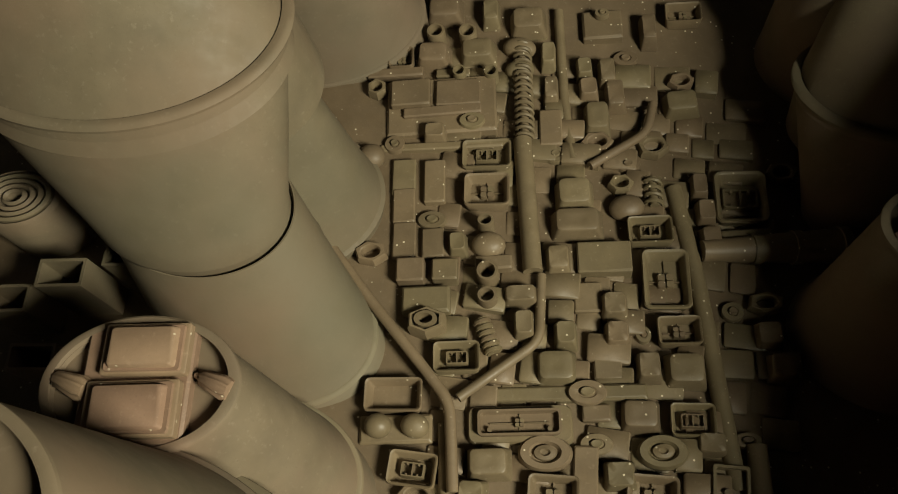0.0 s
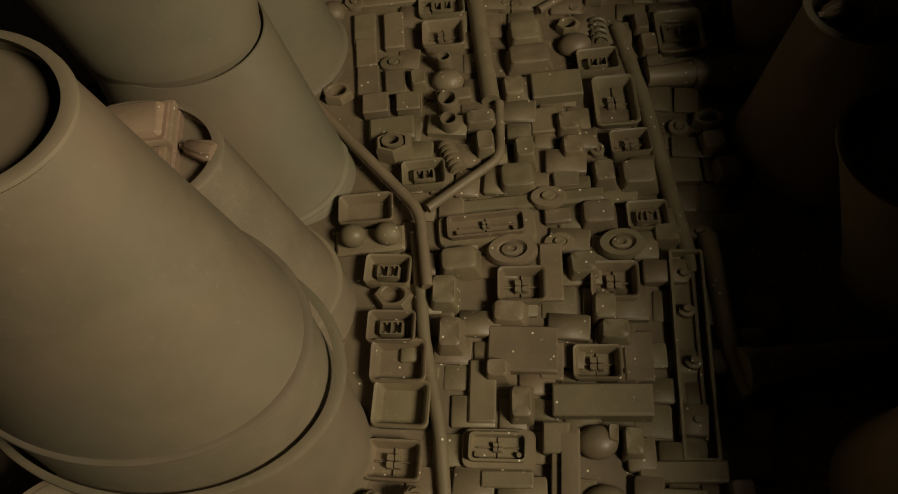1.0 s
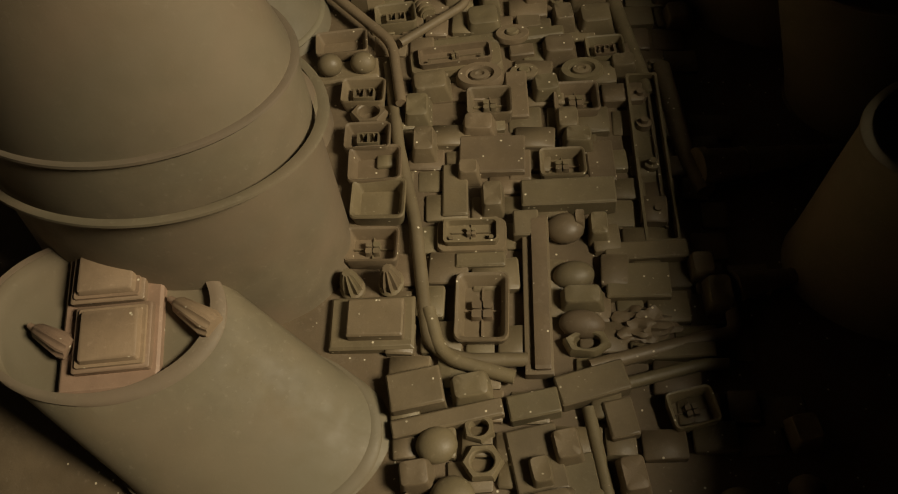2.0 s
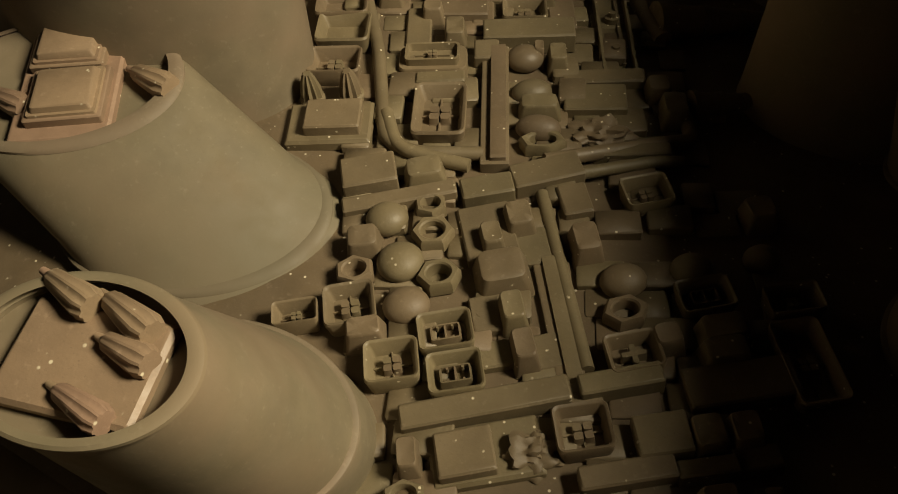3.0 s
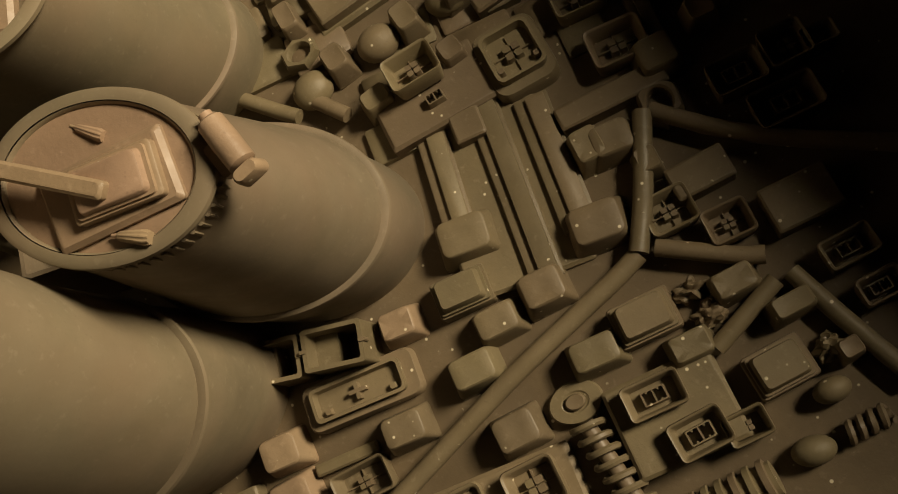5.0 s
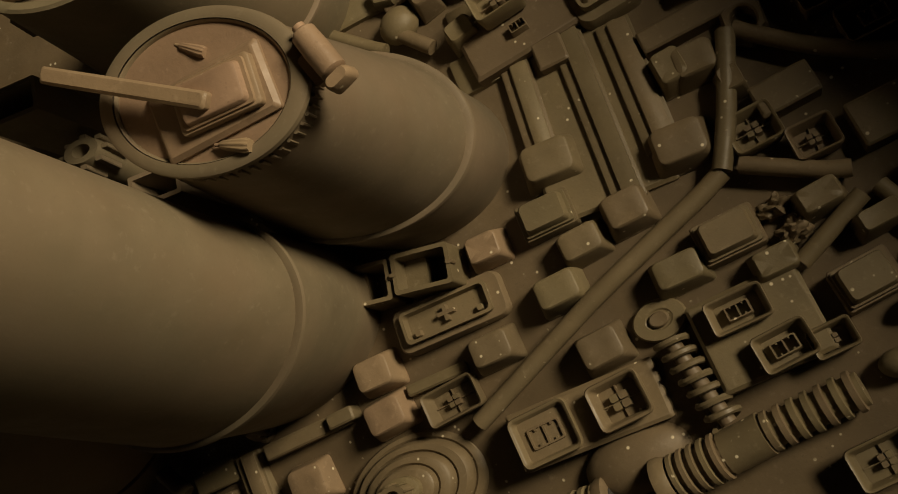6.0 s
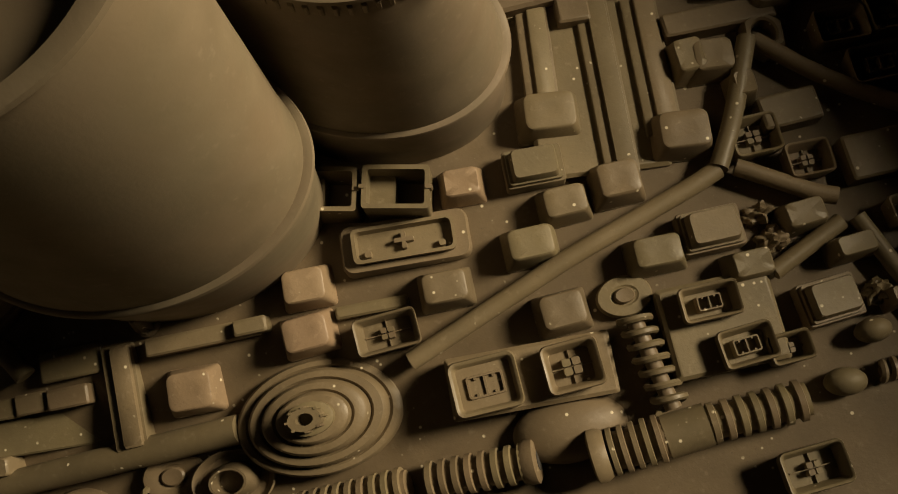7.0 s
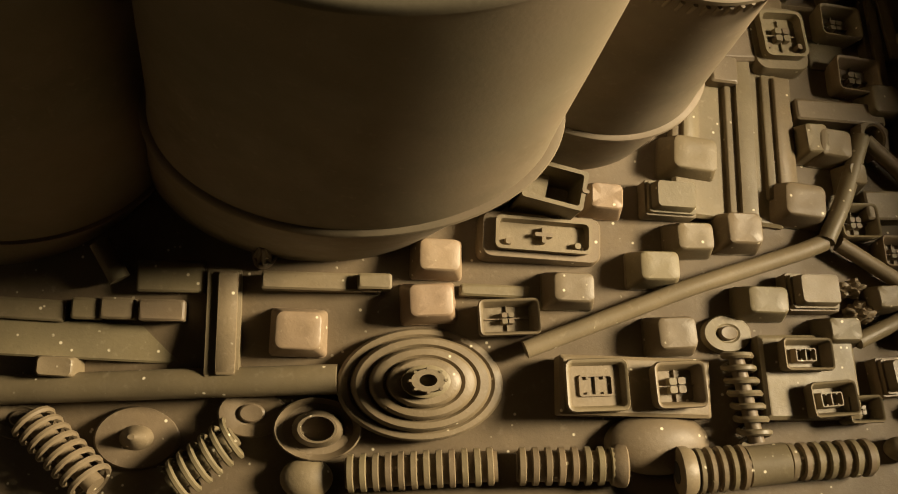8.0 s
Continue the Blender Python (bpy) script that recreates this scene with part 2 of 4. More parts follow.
def longtray(x, y, az, w, d, h=0.006, lift=0.0):
    e = thing("channel_tray", seat(x, y, az, lift), "long narrow tan-painted channel with small fittings inside", "tray")
    t = 0.0012
    part("shell", loft([(0, w, d, .001), (h, w, d, .001), (h, w - 2 * t, d - 2 * t, .001), (.0015, w - 2 * t, d - 2 * t, .001)]), TAN, e)
    for k in (-.32, -.05, .2, .38):
        part("fitting", revolve([(w * .2, .0015), (w * .2, h * .7), (w * .1, h * .75), (w * .1, h * 1.05)], 1.2, 1, 12), TAN, e).location = (rnd.uniform(-.1, .1) * w, k * d, 0)
    part("rib", loft([(.001, w * .12, d * .8, .0004), (.0028, w * .1, d * .8, .0004)], 1, at=(w * .2, 0)), TAN, e)


def disc(x, y, az, w, d, h=0.004, lift=0.0):
    e = thing("washer", seat(x, y, az, lift), "round flat tan-painted washer with a raised centre", "washer", "washers")
    part("plate", revolve([(.5, 0), (.5, h * .55), (.47, h * .7), (.26, h * .72), (.22, h * .6)], w, d, 28), TAN, e)
    part("stud", revolve([(.19, h * .55), (.19, h * .85), (.16, h * .97), (.05, h * .93)], w, d, 18), TAN, e)


def wheel(x, y, az, w, d, h=0.0065, lift=0.0):
    e = thing("toy_wheel", seat(x, y, az, lift), "tan-painted toy wheel lying flat", "wheel", "toy wheels")
    part("tyre", revolve([(.46, 0), (.5, h * .3), (.5, h * .7), (.45, h), (.30, h), (.26, h * .8), (.24, h * .72)], w, d, 32), TAN, e)
    part("hub", revolve([(.23, h * .6), (.20, h * .95), (.1, h), (.06, h * .85)], w, d, 20), TAN, e)


def nut(x, y, az, w, d, h=0.0055, lift=0.0):
    turn = rnd.uniform(0, 1)
    bm = revolve([(.44, 0), (.5, h * .12), (.5, h * .8), (.44, h), (.33, h), (.29, h * .9), (.27, .0005)], 1, 1, 24, turn)
    for v in bm.verts:
        r, a = math.hypot(v.co.x, v.co.y), math.atan2(v.co.y, v.co.x) - turn
        k = 1.06 * math.cos(math.pi / 6) / math.cos(a % (math.pi / 3) - math.pi / 6) if r > .42 else 1
        v.co.x *= w * k
        v.co.y *= d * k
    ob = part("hex_nut", bm, TAN, None)
    ob.matrix_world = seat(x, y, az, lift)
    tagged(ob, "tan-painted hexagonal nut with an open bore", "nut", "hex nuts")
    return ob


def ringnut(x, y, az, w, d, h=0.008, lift=0.0):
    e = thing("flanged_nut", seat(x, y, az, lift), "tan-painted hexagonal fitting with a ring in its centre", "nut")
    part("hexagon", revolve([(.5, 0), (.5, h * .8), (.43, h), (.36, h), (.34, h * .5)], w, d, 6, .5), TAN, e)
    part("ring", revolve([(.27, h * .4), (.27, h * 1.1), (.17, h * 1.1), (.15, h * .4)], w, d, 22), TAN, e)


def egg(x, y, az, w, d, h=0.008, lift=0.0):
    pr = [(.5 * math.sin(a), h * (.42 - .58 * math.cos(a))) for a in [math.radians(25 + 15 * i) for i in range(11)]]
    ob = part("egg_dome", revolve(pr, w, d, 24), TAN, None)
    ob.matrix_world = seat(x, y, az + rnd.uniform(-12, 12), lift)
    tagged(ob, "smooth egg-shaped tan-painted bead", "bead", "egg-shaped beads")
    return ob


def tube(x, y, az, w, d, h=0.01, lift=0.0):
    ob = part("short_tube", revolve([(.5, 0), (.5, h * .93), (.46, h), (.36, h), (.33, h * .9), (.32, .001)], w, d, 20), TAN, None)
    ob.matrix_world = seat(x, y, az, lift)
    tagged(ob, "short upright tan-painted tube with a dark bore", "tube", "short tubes")
    return ob


def peg(x, y, az, w, d, h=0.0125, lift=0.0):
    e = thing("crimped_plug", seat(x, y, az + rnd.uniform(-30, 30), lift), "small crimped tan-painted plug standing upright", "plug", "crimped plugs")
    part("collar", revolve([(.5, 0), (.5, h * .15), (.42, h * .22)], w, d, 20), TAN, e)
    bm = bmesh.new()
    revolve([(.40, h * .15), (.36, h * .5), (.24, h * .85), (.15, h)], w, d, 20, 0, bm)
    for v in bm.verts:
        a = math.atan2(v.co.y / d, v.co.x / w)
        k = 1 + .14 * math.cos(10 * a)
        v.co.x *= k
        v.co.y *= k
    part("plug", bm, TAN, e)


def plug(x, y, az, w, d, h=0.0125, lift=0.0, coat=CUP):
    e = thing("ribbed_plug", seat(x, y, az, lift), "ribbed tan-painted plug lying on its side", "plug", "ribbed plugs")
    bm = sweep([(-w * .5, 0, d * .34), (-w * .42, 0, d * .36), (0, 0, d * .4), (w * .35, 0, d * .44), (w * .5, 0, d * .46)], [d * .16, d * .26, d * .36, d * .43, d * .36], 36)
    for i, v in enumerate(bm.verts):
        c = Vector((0, d * .4))
        o = Vector((v.co.y, v.co.z)) - c
        o *= 1.05 if i % 4 < 2 else .93
        v.co.y, v.co.z = (c + o)
    part("ribs", bm, coat, e)
    part("tip", sweep([(-w * .68, 0, d * .32), (-w * .45, 0, d * .34)], [d * .1, d * .15], 14), coat, e)


def crinkle(x, y, az, w, d, h=0.009, lift=0.0):
    bm = bmesh.new()
    bmesh.ops.create_icosphere(bm, subdivisions=4, radius=.5)
    o = Vector((x * 900, y * 900, 3))
    for v in bm.verts:
        k = 1 + .55 * (noise.noise(v.co * 4 + o)) + .25 * noise.noise(v.co * 9 + o)
        v.co = Vector((v.co.x * k * w, v.co.y * k * d, max(-.0008, (v.co.z * k + .2) * h)))
    ob = part("crumpled_lump", bm, TAN, None)
    ob.matrix_world = seat(x, y, az, lift)
    tagged(ob, "crumpled lump of tan-painted putty", "lump", "crumpled lumps")


def cross(x, y, az, w, d, h=0.003, lift=0.0):
    e = thing("cross_boss", seat(x, y, az, lift), "small raised boss with a cross slot", "boss")
    stem("four", w, d, 0, h, e)


def pad(x, y, az, w, d, h=0.010, lift=0.0, coat=TAN):
    e = thing("stepped_keypad", seat(x, y, az, lift), "two-step tan-painted square key on a wider base", "keycap", "stepped keys")
    part("base", loft([(0, w, d, .001), (h * .45, w, d, .001), (h * .5, w * .97, d * .97, .001)]), coat, e)
    part("step", loft([(h * .45, w * .9, d * .9, .001), (h * .65, w * .88, d * .88, .001)]), coat, e)
    part("top", loft([(h * .6, w * .8, d * .8, .0012), (h * .95, w * .74, d * .74, .0012), (h, w * .7, d * .7, .0012)]), coat, e)


def dome(x, y, az, w, d, h=0.019, lift=0.0):
    e = thing("stepped_dome", seat(x, y, az, lift), "large round stepped dome with a slotted tube on top", "dome")
    part("body", revolve([(.5, 0), (.5, h * .14), (.48, h * .2), (.44, h * .22), (.42, h * .18), (.41, h * .34), (.39, h * .40), (.34, h * .42), (.32, h * .36), (.31, h * .52), (.29, h * .57),
                          (.24, h * .59), (.22, h * .54), (.21, h * .68), (.19, h * .72), (.13, h * .73)], w, d, 48), TAN, e)
    part("collar", revolve([(.14, h * .72), (.14, h * .86), (.12, h * .88)], w, d, 24), TAN, e)
    neck = part("tube", revolve([(.095, h * .8), (.095, h * 1.15), (.05, h * 1.15), (.048, h * .8)], w, d, 20), TAN, e)
    for i in range(8):
        a = math.pi * i / 4
        part("tooth", loft([(h * .85, w * .022, d * .022, .0002), (h * 1.16, w * .02, d * .02, .0002)], 1, at=(.1 * w * math.cos(a), .1 * d * math.sin(a))), TAN, neck)


def domeflat(x, y, az, w, d, h=0.007, lift=0.0):
    ob = part("shallow_dome", revolve([(.5, 0), (.5, h * .15), (.47, h * .35), (.38, h * .65), (.25, h * .88), (.1, h)], w, d, 40), TAN, None)
    ob.matrix_world = seat(x, y, az, lift)
    tagged(ob, "smooth shallow round dome painted tan", "dome")


def ringcup(x, y, az, w, d, h=0.010, lift=0.0):
    e = thing("ring_fitting", seat(x, y, az, lift), "round tan-painted fitting with an open dark bore", "fitting")
    part("saucer", revolve([(.44, 0), (.5, h * .5), (.48, h * .55), (.40, h * .3), (.3, h * .28)], w, d, 36), TAN, e)
    part("spout", revolve([(.30, h * .2), (.28, h * .6), (.22, h), (.19, h), (.18, h * .2)], w, d, 28), TAN, e)


def cone(x, y, az, w, d, h=0.011, lift=0.0):
    e = thing("coned_disc", seat(x, y, az, lift), "round tan-painted disc with a small pointed cone", "disc")
    part("plate", revolve([(.47, 0), (.5, h * .08), (.5, h * .22), (.47, h * .3), (.2, h * .34)], w, d, 36), TAN, e)
    part("cone", revolve([(.21, h * .3), (.16, h * .5), (.09, h * .85), (.04, h)], w, d, 20), TAN, e)


def barrel(x, y, az, w, d, h=0.0075, lift=0.0):
    egg(x, y, az, w, d, h, lift)


def tilt(x, y, az, w, d, h=0.01, lift=0.0):
    rod(x - w * .4, y + d * .5, x + w * .4, y - d * .4, r=.0032)


def line(x0, y0, x1, y1, z, n=12):
    return [(x0 + (x1 - x0) * i / n, y0 + (y1 - y0) * i / n, ground(x0 + (x1 - x0) * i / n, y0 + (y1 - y0) * i / n) + z) for i in range(n + 1)]


def rod(x0, y0, x1, y1, r=0.0035):
    ob = part("thick_rod", sweep(line(x0, y0, x1, y1, r + .002), r, 12), TAN, None)
    tagged(ob, "straight tan-painted rod lying across the panel", "rod", "rods")


def pipe_piece(x0, y0, x1, y1, r=0.0045):
    ob = part("straight_pipe", sweep(line(x0, y0, x1, y1, r), r, 14), TAN, None)
    tagged(ob, "straight tan-painted pipe lying on the panel", "pipe", "pipes")


def spiral(x, y, az, w, d, h=0.01, lift=0.0):
    e = thing("coiled_cup_lid", seat(x, y, az, lift), "round tan-painted lid of concentric raised rings", "lid")
    part("disc", revolve([(.5, -.03), (.5, h * .8), (.46, h), (.44, h * .6)], w, d, 40), CUP, e)
    for k in (.38, .29, .2, .11):
        part("ring", revolve([(k + .035, h * .5), (k + .035, h), (k, h * 1.1), (k - .03, h), (k - .03, h * .5)], w, d, 36, cap=(False, False)), CUP, e)


def post(x, y, az, w, d, h=0.05, lift=0.0):
    e = thing("square_tube", seat(x, y, az, lift), "upright open square plastic tube painted tan", "tube", "square tubes")
    t = 0.0014
    part("shell", loft([(0, w, d, .0006), (h, w, d, .0006), (h, w - 2 * t, d - 2 * t, .0006), (0.001, w - 2 * t, d - 2 * t, .0006)], 2), CUP, e)


def gear(x, y, az, w, d, h=0.01, lift=0.0):
    e = thing("toothed_gear", seat(x, y, az, lift), "small toothed wheel with a round bore, painted tan", "gear", "toothed gears")
    part("hub", revolve([(.36, -h * 3), (.36, h * .8), (.32, h), (.17, h), (.15, 0)], w, d, 24), CUP, e)
    for i in range(8):
        a = math.pi * i / 4
        part("tooth", loft([(0, w * .14, d * .14, .0003), (h * .9, w * .12, d * .12, .0003)], 1, at=(.4 * w * math.cos(a), .4 * d * math.sin(a))), CUP, e)


def clip(x, y, az, w, d, h=0.012, lift=0.0):
    e = thing("hinge_clip", seat(x, y, az, lift), "pinkish tan hinge clip across the rim of a cup lid", "clip")
    r = w * .27
    part("barrel", sweep([(0, -d * .30, r * .8), (0, -d * .27, r * .8), (0, d * .1, r * .8), (0, d * .3, r * .8), (0, d * .42, r * .8), (0, d * .45, r * .8)], [r * .8, r, r * 1.02, r * .98, r * .96, r * .8], 20), PINKISH, e)
    part("pin", sweep([(0, d * .4, r * .7), (0, d * .56, r * .7)], r * .5, 14), PINKISH, e)
    bm = loft([(0, r * 2.2, d * .2, .0012), (r * 1.3, r * 2.1, d * .2, .0015), (r * 1.6, r * 1.7, d * .16, .0015)], 3, at=(0, -d * .42))
    part("ear", bm, PINKISH, e)
    part("tab", loft([(-r * .3, r * 1.6, d * .5, .0008), (r * .5, r * 1.6, d * .5, .0008)], 2, at=(-r * .9, 0)), PINKISH, e)


def pipe(points, r, z=0.004, label="bent tan-painted pipe running along the panel"):
    pts = bend([(x, y, ground(x, y) + z) for x, y in points], r * 3)
    ob = part("bent_pipe", sweep(pts, r, 12), TAN, None)
    tagged(ob, label, "pipe", "pipes")


def helix(x0, y0, x1, y1, R, turns, wire, z):
    a, b = Vector((x0, y0, ground(x0, y0) + z)), Vector((x1, y1, ground(x1, y1) + z))
    t = (b - a).normalized()
    s = t.cross(Vector((0, 0, 1))).normalized()
    u = s.cross(t)
    n = int(turns * 14)
    pts = [a.lerp(b, i / n) + R * (math.cos(2 * math.pi * turns * i / n) * s + math.sin(2 * math.pi * turns * i / n) * u) for i in range(n + 1)]
    return sweep(pts, wire, 6), a, b


def coil(x0, y0, x1, y1, R=0.0058):
    L = math.hypot(x1 - x0, y1 - y0)
    bm, a, b = helix(x0, y0, x1, y1, R, max(4, int(L / .0034)), .0010, R + .001)
    e = thing("coil_spring", Matrix.Translation(a), "tan-painted coil spring round a rod", "spring", "coil springs")
    bmesh.ops.translate(bm, verts=bm.verts, vec=-a)
    part("coil", bm, TAN, e)
    part("core", sweep([(0, 0, 0), b - a], R * .55, 10), TAN, e)


def hose(x0, y0, x1, y1, R=0.0056, mouth=None):
    a, b = Vector((x0, y0, ground(x0, y0) + R)), Vector((x1, y1, ground(x1, y1) + R))
    n = max(6, int((b - a).length / .0036))
    e = thing("ribbed_hose", Matrix.Translation(a), "ribbed tan-painted hose lying on the panel", "hose", "ribbed hoses")
    part("tube", sweep([(0, 0, 0), (b - a) / 2, b - a], R * .8, 16), TAN, e)
    for i in range(n):
        p = [(b - a) * ((i + f) / n) for f in (.15, .22, .62, .69)]
        part("rib", sweep(p, [R * .88, R, R, R * .88], 16), TAN, e)
    if mouth is not None:
        t = (b - a).normalized() * (1 if mouth else -1)
        o = (b - a) * mouth
        end = part("end_collar", sweep([o - t * .003, o - t * .001, o + t * .0012, o + t * .0018], [R * .95, R * 1.12, R * 1.12, R * .95], 18), TAN, e)
        # solid near-black plug, its colour stands for the shade inside the mouth
        part("bore", sweep([o - t * .001, o + t * .0020], R * .5, 14), DARKWALL, end, "dark plug painted in for the bore's shade")


def spring(x, y, az, w, d, style="v", h=0.006, lift=0.0):
    a = math.radians(az + (90 if d > w else 0))
    L, R = max(w, d) / 2, min(w, d) * .33
    coil(x - L * math.cos(a), y - L * math.sin(a), x + L * math.cos(a), y + L * math.sin(a), R)


def hosestub(x, y, az, w, d, style="", h=0.0075, lift=0.0):
    a = math.radians(az + 110)
    L = max(w, d) * .45
    hose_at = (x - L * math.cos(a), y - L * math.sin(a), x + L * math.cos(a), y + L * math.sin(a))
    hose(*hose_at, R=min(w, d) * .28)


# ---- cups
def cup(label, foot, ring, top, sx=1.33, az=8.0, slope=(0.0, 0.0), rim=True, deep=0.004, z0=0.0, second=None, slots=False):
    """Tapered cup: foot (x, y, r), base bead and top (x, y, z, r); oval by sx along az degrees, its rings leaning with slope."""
    x, y, r0 = foot
    e = thing("plastic_cup", Matrix.Translation((x, y, ground(x, y) + z0)), label, "cup", "tapered cups")
    zr, rr, h, r1 = ring[2], ring[3], top[2], top[3]
    ca, sa = math.cos(math.radians(az)), math.sin(math.radians(az))
    TOPS.append((top[0], top[1], ground(x, y) + z0, slope))

    def warp(bm):
        for v in bm.verts:
            px, py, z = v.co
            s = z / zr if z < zr else 1 + (z - zr) / (h - zr)
            a, c, f = (foot, ring, s) if s < 1 else (ring, top, s - 1)
            cx, cy = a[0] + (c[0] - a[0]) * f - x, a[1] + (c[1] - a[1]) * f - y
            qx, qy = sx * px * ca - py * sa, sx * px * sa + py * ca
            v.co = (cx + qx, cy + qy, z + slope[0] * qx + slope[1] * qy)
        return bm

    def bead(r, z, t=0.0011):
        return warp(revolve([(r - t, z - 1.6 * t), (r + .3 * t, z - 1.3 * t), (r + t, z - .3 * t), (r + .8 * t, z + .6 * t), (r, z + 1.1 * t), (r - 1.5 * t, z + t)], 1, 1, 96, cap=(False, False)))

    prof = [(r0 * 1.02, -.04), (r0, 0), (r0 * .4 + rr * .6, zr * .6), (rr * 1.0, zr * .97)]
    for i in range(1, 9):
        f = i / 8
        prof.append((rr * .985 * (1 - f) + r1 * f, zr + (h - zr) * f))
    prof += [(r1 * .985, h), (r1 * .965, h - deep * .4), (r1 * .96, h - deep)]
    part("wall", warp(revolve(prof, 1, 1, 96, wob=0.0015)), CUP, e)
    if rim:
        part("rim", bead(r1, h), CUP, e)
    if zr > .002:
        part("base_ring", bead(rr, zr), CUP, e)
    if second:
        part("base_ring", bead(second[1], second[0]), CUP, e)
    if slots:
        lid = part("lid_rim", warp(revolve([(r1 * .91, h - deep), (r1 * .91, h + .0003), (r1 * .89, h + .0009), (r1 * .865, h + .0003), (r1 * .86, h - deep)], 1, 1, 64, cap=(False, False))), CUP, e)
        part("lid_disc", warp(revolve([(r1 * .87, h - deep), (r1 * .865, h - .0001), (r1 * .5, h + .0002), (r1 * .1, h + .0002)], 1, 1, 64)), PINKISH, e, "pinkish tan lid")
        for i in range(56):
            a = 2 * math.pi * i / 56
            bm = loft([(h - .0062, .0007, .0012, .0002), (h - .0026, .0007, .0012, .0002)], 1)
            bmesh.ops.rotate(bm, verts=bm.verts, matrix=Matrix.Rotation(a - math.pi / 2, 3, "Z"))
            bmesh.ops.translate(bm, verts=bm.verts, vec=(r1 * 1.02 * math.cos(a), r1 * 1.02 * math.sin(a), 0))
            part("lid_tooth", warp(bm), CUP, lid)
    return e


cup("tan plastic cup standing upside down under a second cup", (-0.1883, 0.2690, 0.0383), (-0.1891, 0.2705, 0.0037, 0.0368), (-0.2032, 0.2968, 0.0679, 0.0310), 1.35, -3, (-0.050, 0.001), z0=-0.0031, rim=False)
cup("wide tan plastic cup standing upright on another", (-0.2060, 0.2955, 0.0290), (-0.2060, 0.2955, 0.0010, 0.0290), (-0.2269, 0.3395, 0.0602, 0.0481), 1.45, 2, (-0.043, -0.080), z0=0.0640, deep=0.01)
cup("tan cup upside down on top of a stack of cups", (-0.2269, 0.3395, 0.0462), (-0.2269, 0.3395, 0.0010, 0.0462), (-0.2447, 0.3769, 0.0550, 0.0346), 1.45, 2, (-0.043, -0.080), z0=0.1270)
cup("tapered tan cup topped with two stepped keycaps", (-0.1746, 0.1974, 0.0375), (-0.1757, 0.2013, 0.0170, 0.0361), (-0.1805, 0.2191, 0.0954, 0.0234), 1.47, 12, (-0.036, -0.009), z0=-0.0048)
cup("large tapered tan cup on a tall base with a double rim", (-0.1670, 0.1452, 0.0452), (-0.1603, 0.1578, 0.0982, 0.0435), (-0.1532, 0.1711, 0.2026, 0.0245), 1.53, -4, (0.040, -0.083), z0=-0.0043, second=(0.0730, 0.0472))
cup("tapered tan cup topped with keycaps and ribbed plugs", (-0.1184, 0.0607, 0.0356), (-0.1226, 0.0629, 0.0032, 0.0342), (-0.1738, 0.0901, 0.0421, 0.0315), 1.45, 10, (-0.082, 0.091), z0=-0.0000)
cup("tapered tan cup topped with four ribbed plugs", (-0.0794, -0.0176, 0.0321), (-0.0769, -0.0276, 0.0288, 0.0309), (-0.0704, -0.0536, 0.1038, 0.0190), 1.38, -5, (-0.056, 0.103), z0=0.0009)
cup("tapered tan cup with a clipped lid", (-0.0370, -0.0885, 0.0262), (-0.0386, -0.0957, 0.0439, 0.0252), (-0.0410, -0.1070, 0.1130, 0.0165), 1.48, -12, (0.052, 0.243), z0=-0.0067, deep=0.0012, slots=True)
cup("large tapered tan cup with a thick base rim", (-0.1040, -0.1255, 0.0288), (-0.0993, -0.1354, 0.0570, 0.0283), (-0.1045, -0.1330, 0.1480, 0.0258), 1.72, -2, (0.342, 0.342), z0=0.0009)
cup("slender tapered tan cup behind the others", (-0.2144, 0.3305, 0.0441), (-0.2140, 0.3307, 0.0012, 0.0424), (-0.1838, 0.3444, 0.0838, 0.0124), 1.35, 7, (-0.017, -0.074), z0=-0.0001)
cup("shaded tapered cup with a bead rim", (0.0484, 0.3918, 0.0150), (0.0486, 0.3931, 0.0012, 0.0144), (0.0562, 0.4394, 0.0451, 0.0299), 1.42, 8, (-0.194, -0.189), z0=-0.0016)
cup("large shaded cone-shaped cup", (0.0773, 0.3373, 0.0374), (0.0773, 0.3377, 0.0020, 0.0360), (0.0764, 0.3547, 0.0786, 0.0186), 1.34, 12, (-0.270, -0.127), z0=-0.0003)
cup("shaded cup with a bead rim, wider at its top", (0.1202, 0.2739, 0.0319), (0.1194, 0.2751, 0.0042, 0.0307), (0.1060, 0.2958, 0.0762, 0.0314), 1.28, 16, (-0.321, -0.075), z0=-0.0055)
cup("tapered cup standing in the shade", (-0.1950, -0.1265, 0.0385), (-0.1950, -0.1265, 0.0040, 0.0377), (-0.1950, -0.1265, 0.1300, 0.0300))
cup("straight tan cup far along the panel", (-0.2236, 0.4395, 0.0425), (-0.2236, 0.4395, 0.0040, 0.0416), (-0.2236, 0.4395, 0.0800, 0.0350))
cup("upper cup stacked on another in the shade", (0.0562, 0.4394, 0.0285), (0.0562, 0.4394, 0.0010, 0.0285), (0.0622, 0.4894, 0.0700, 0.0180), 1.42, 8, (-0.194, -0.189), z0=0.0470)
cup("shaded tapered cup far along the panel", (0.0358, 0.4788, 0.0325), (0.0358, 0.4788, 0.0040, 0.0319), (0.0358, 0.4788, 0.1000, 0.0210))
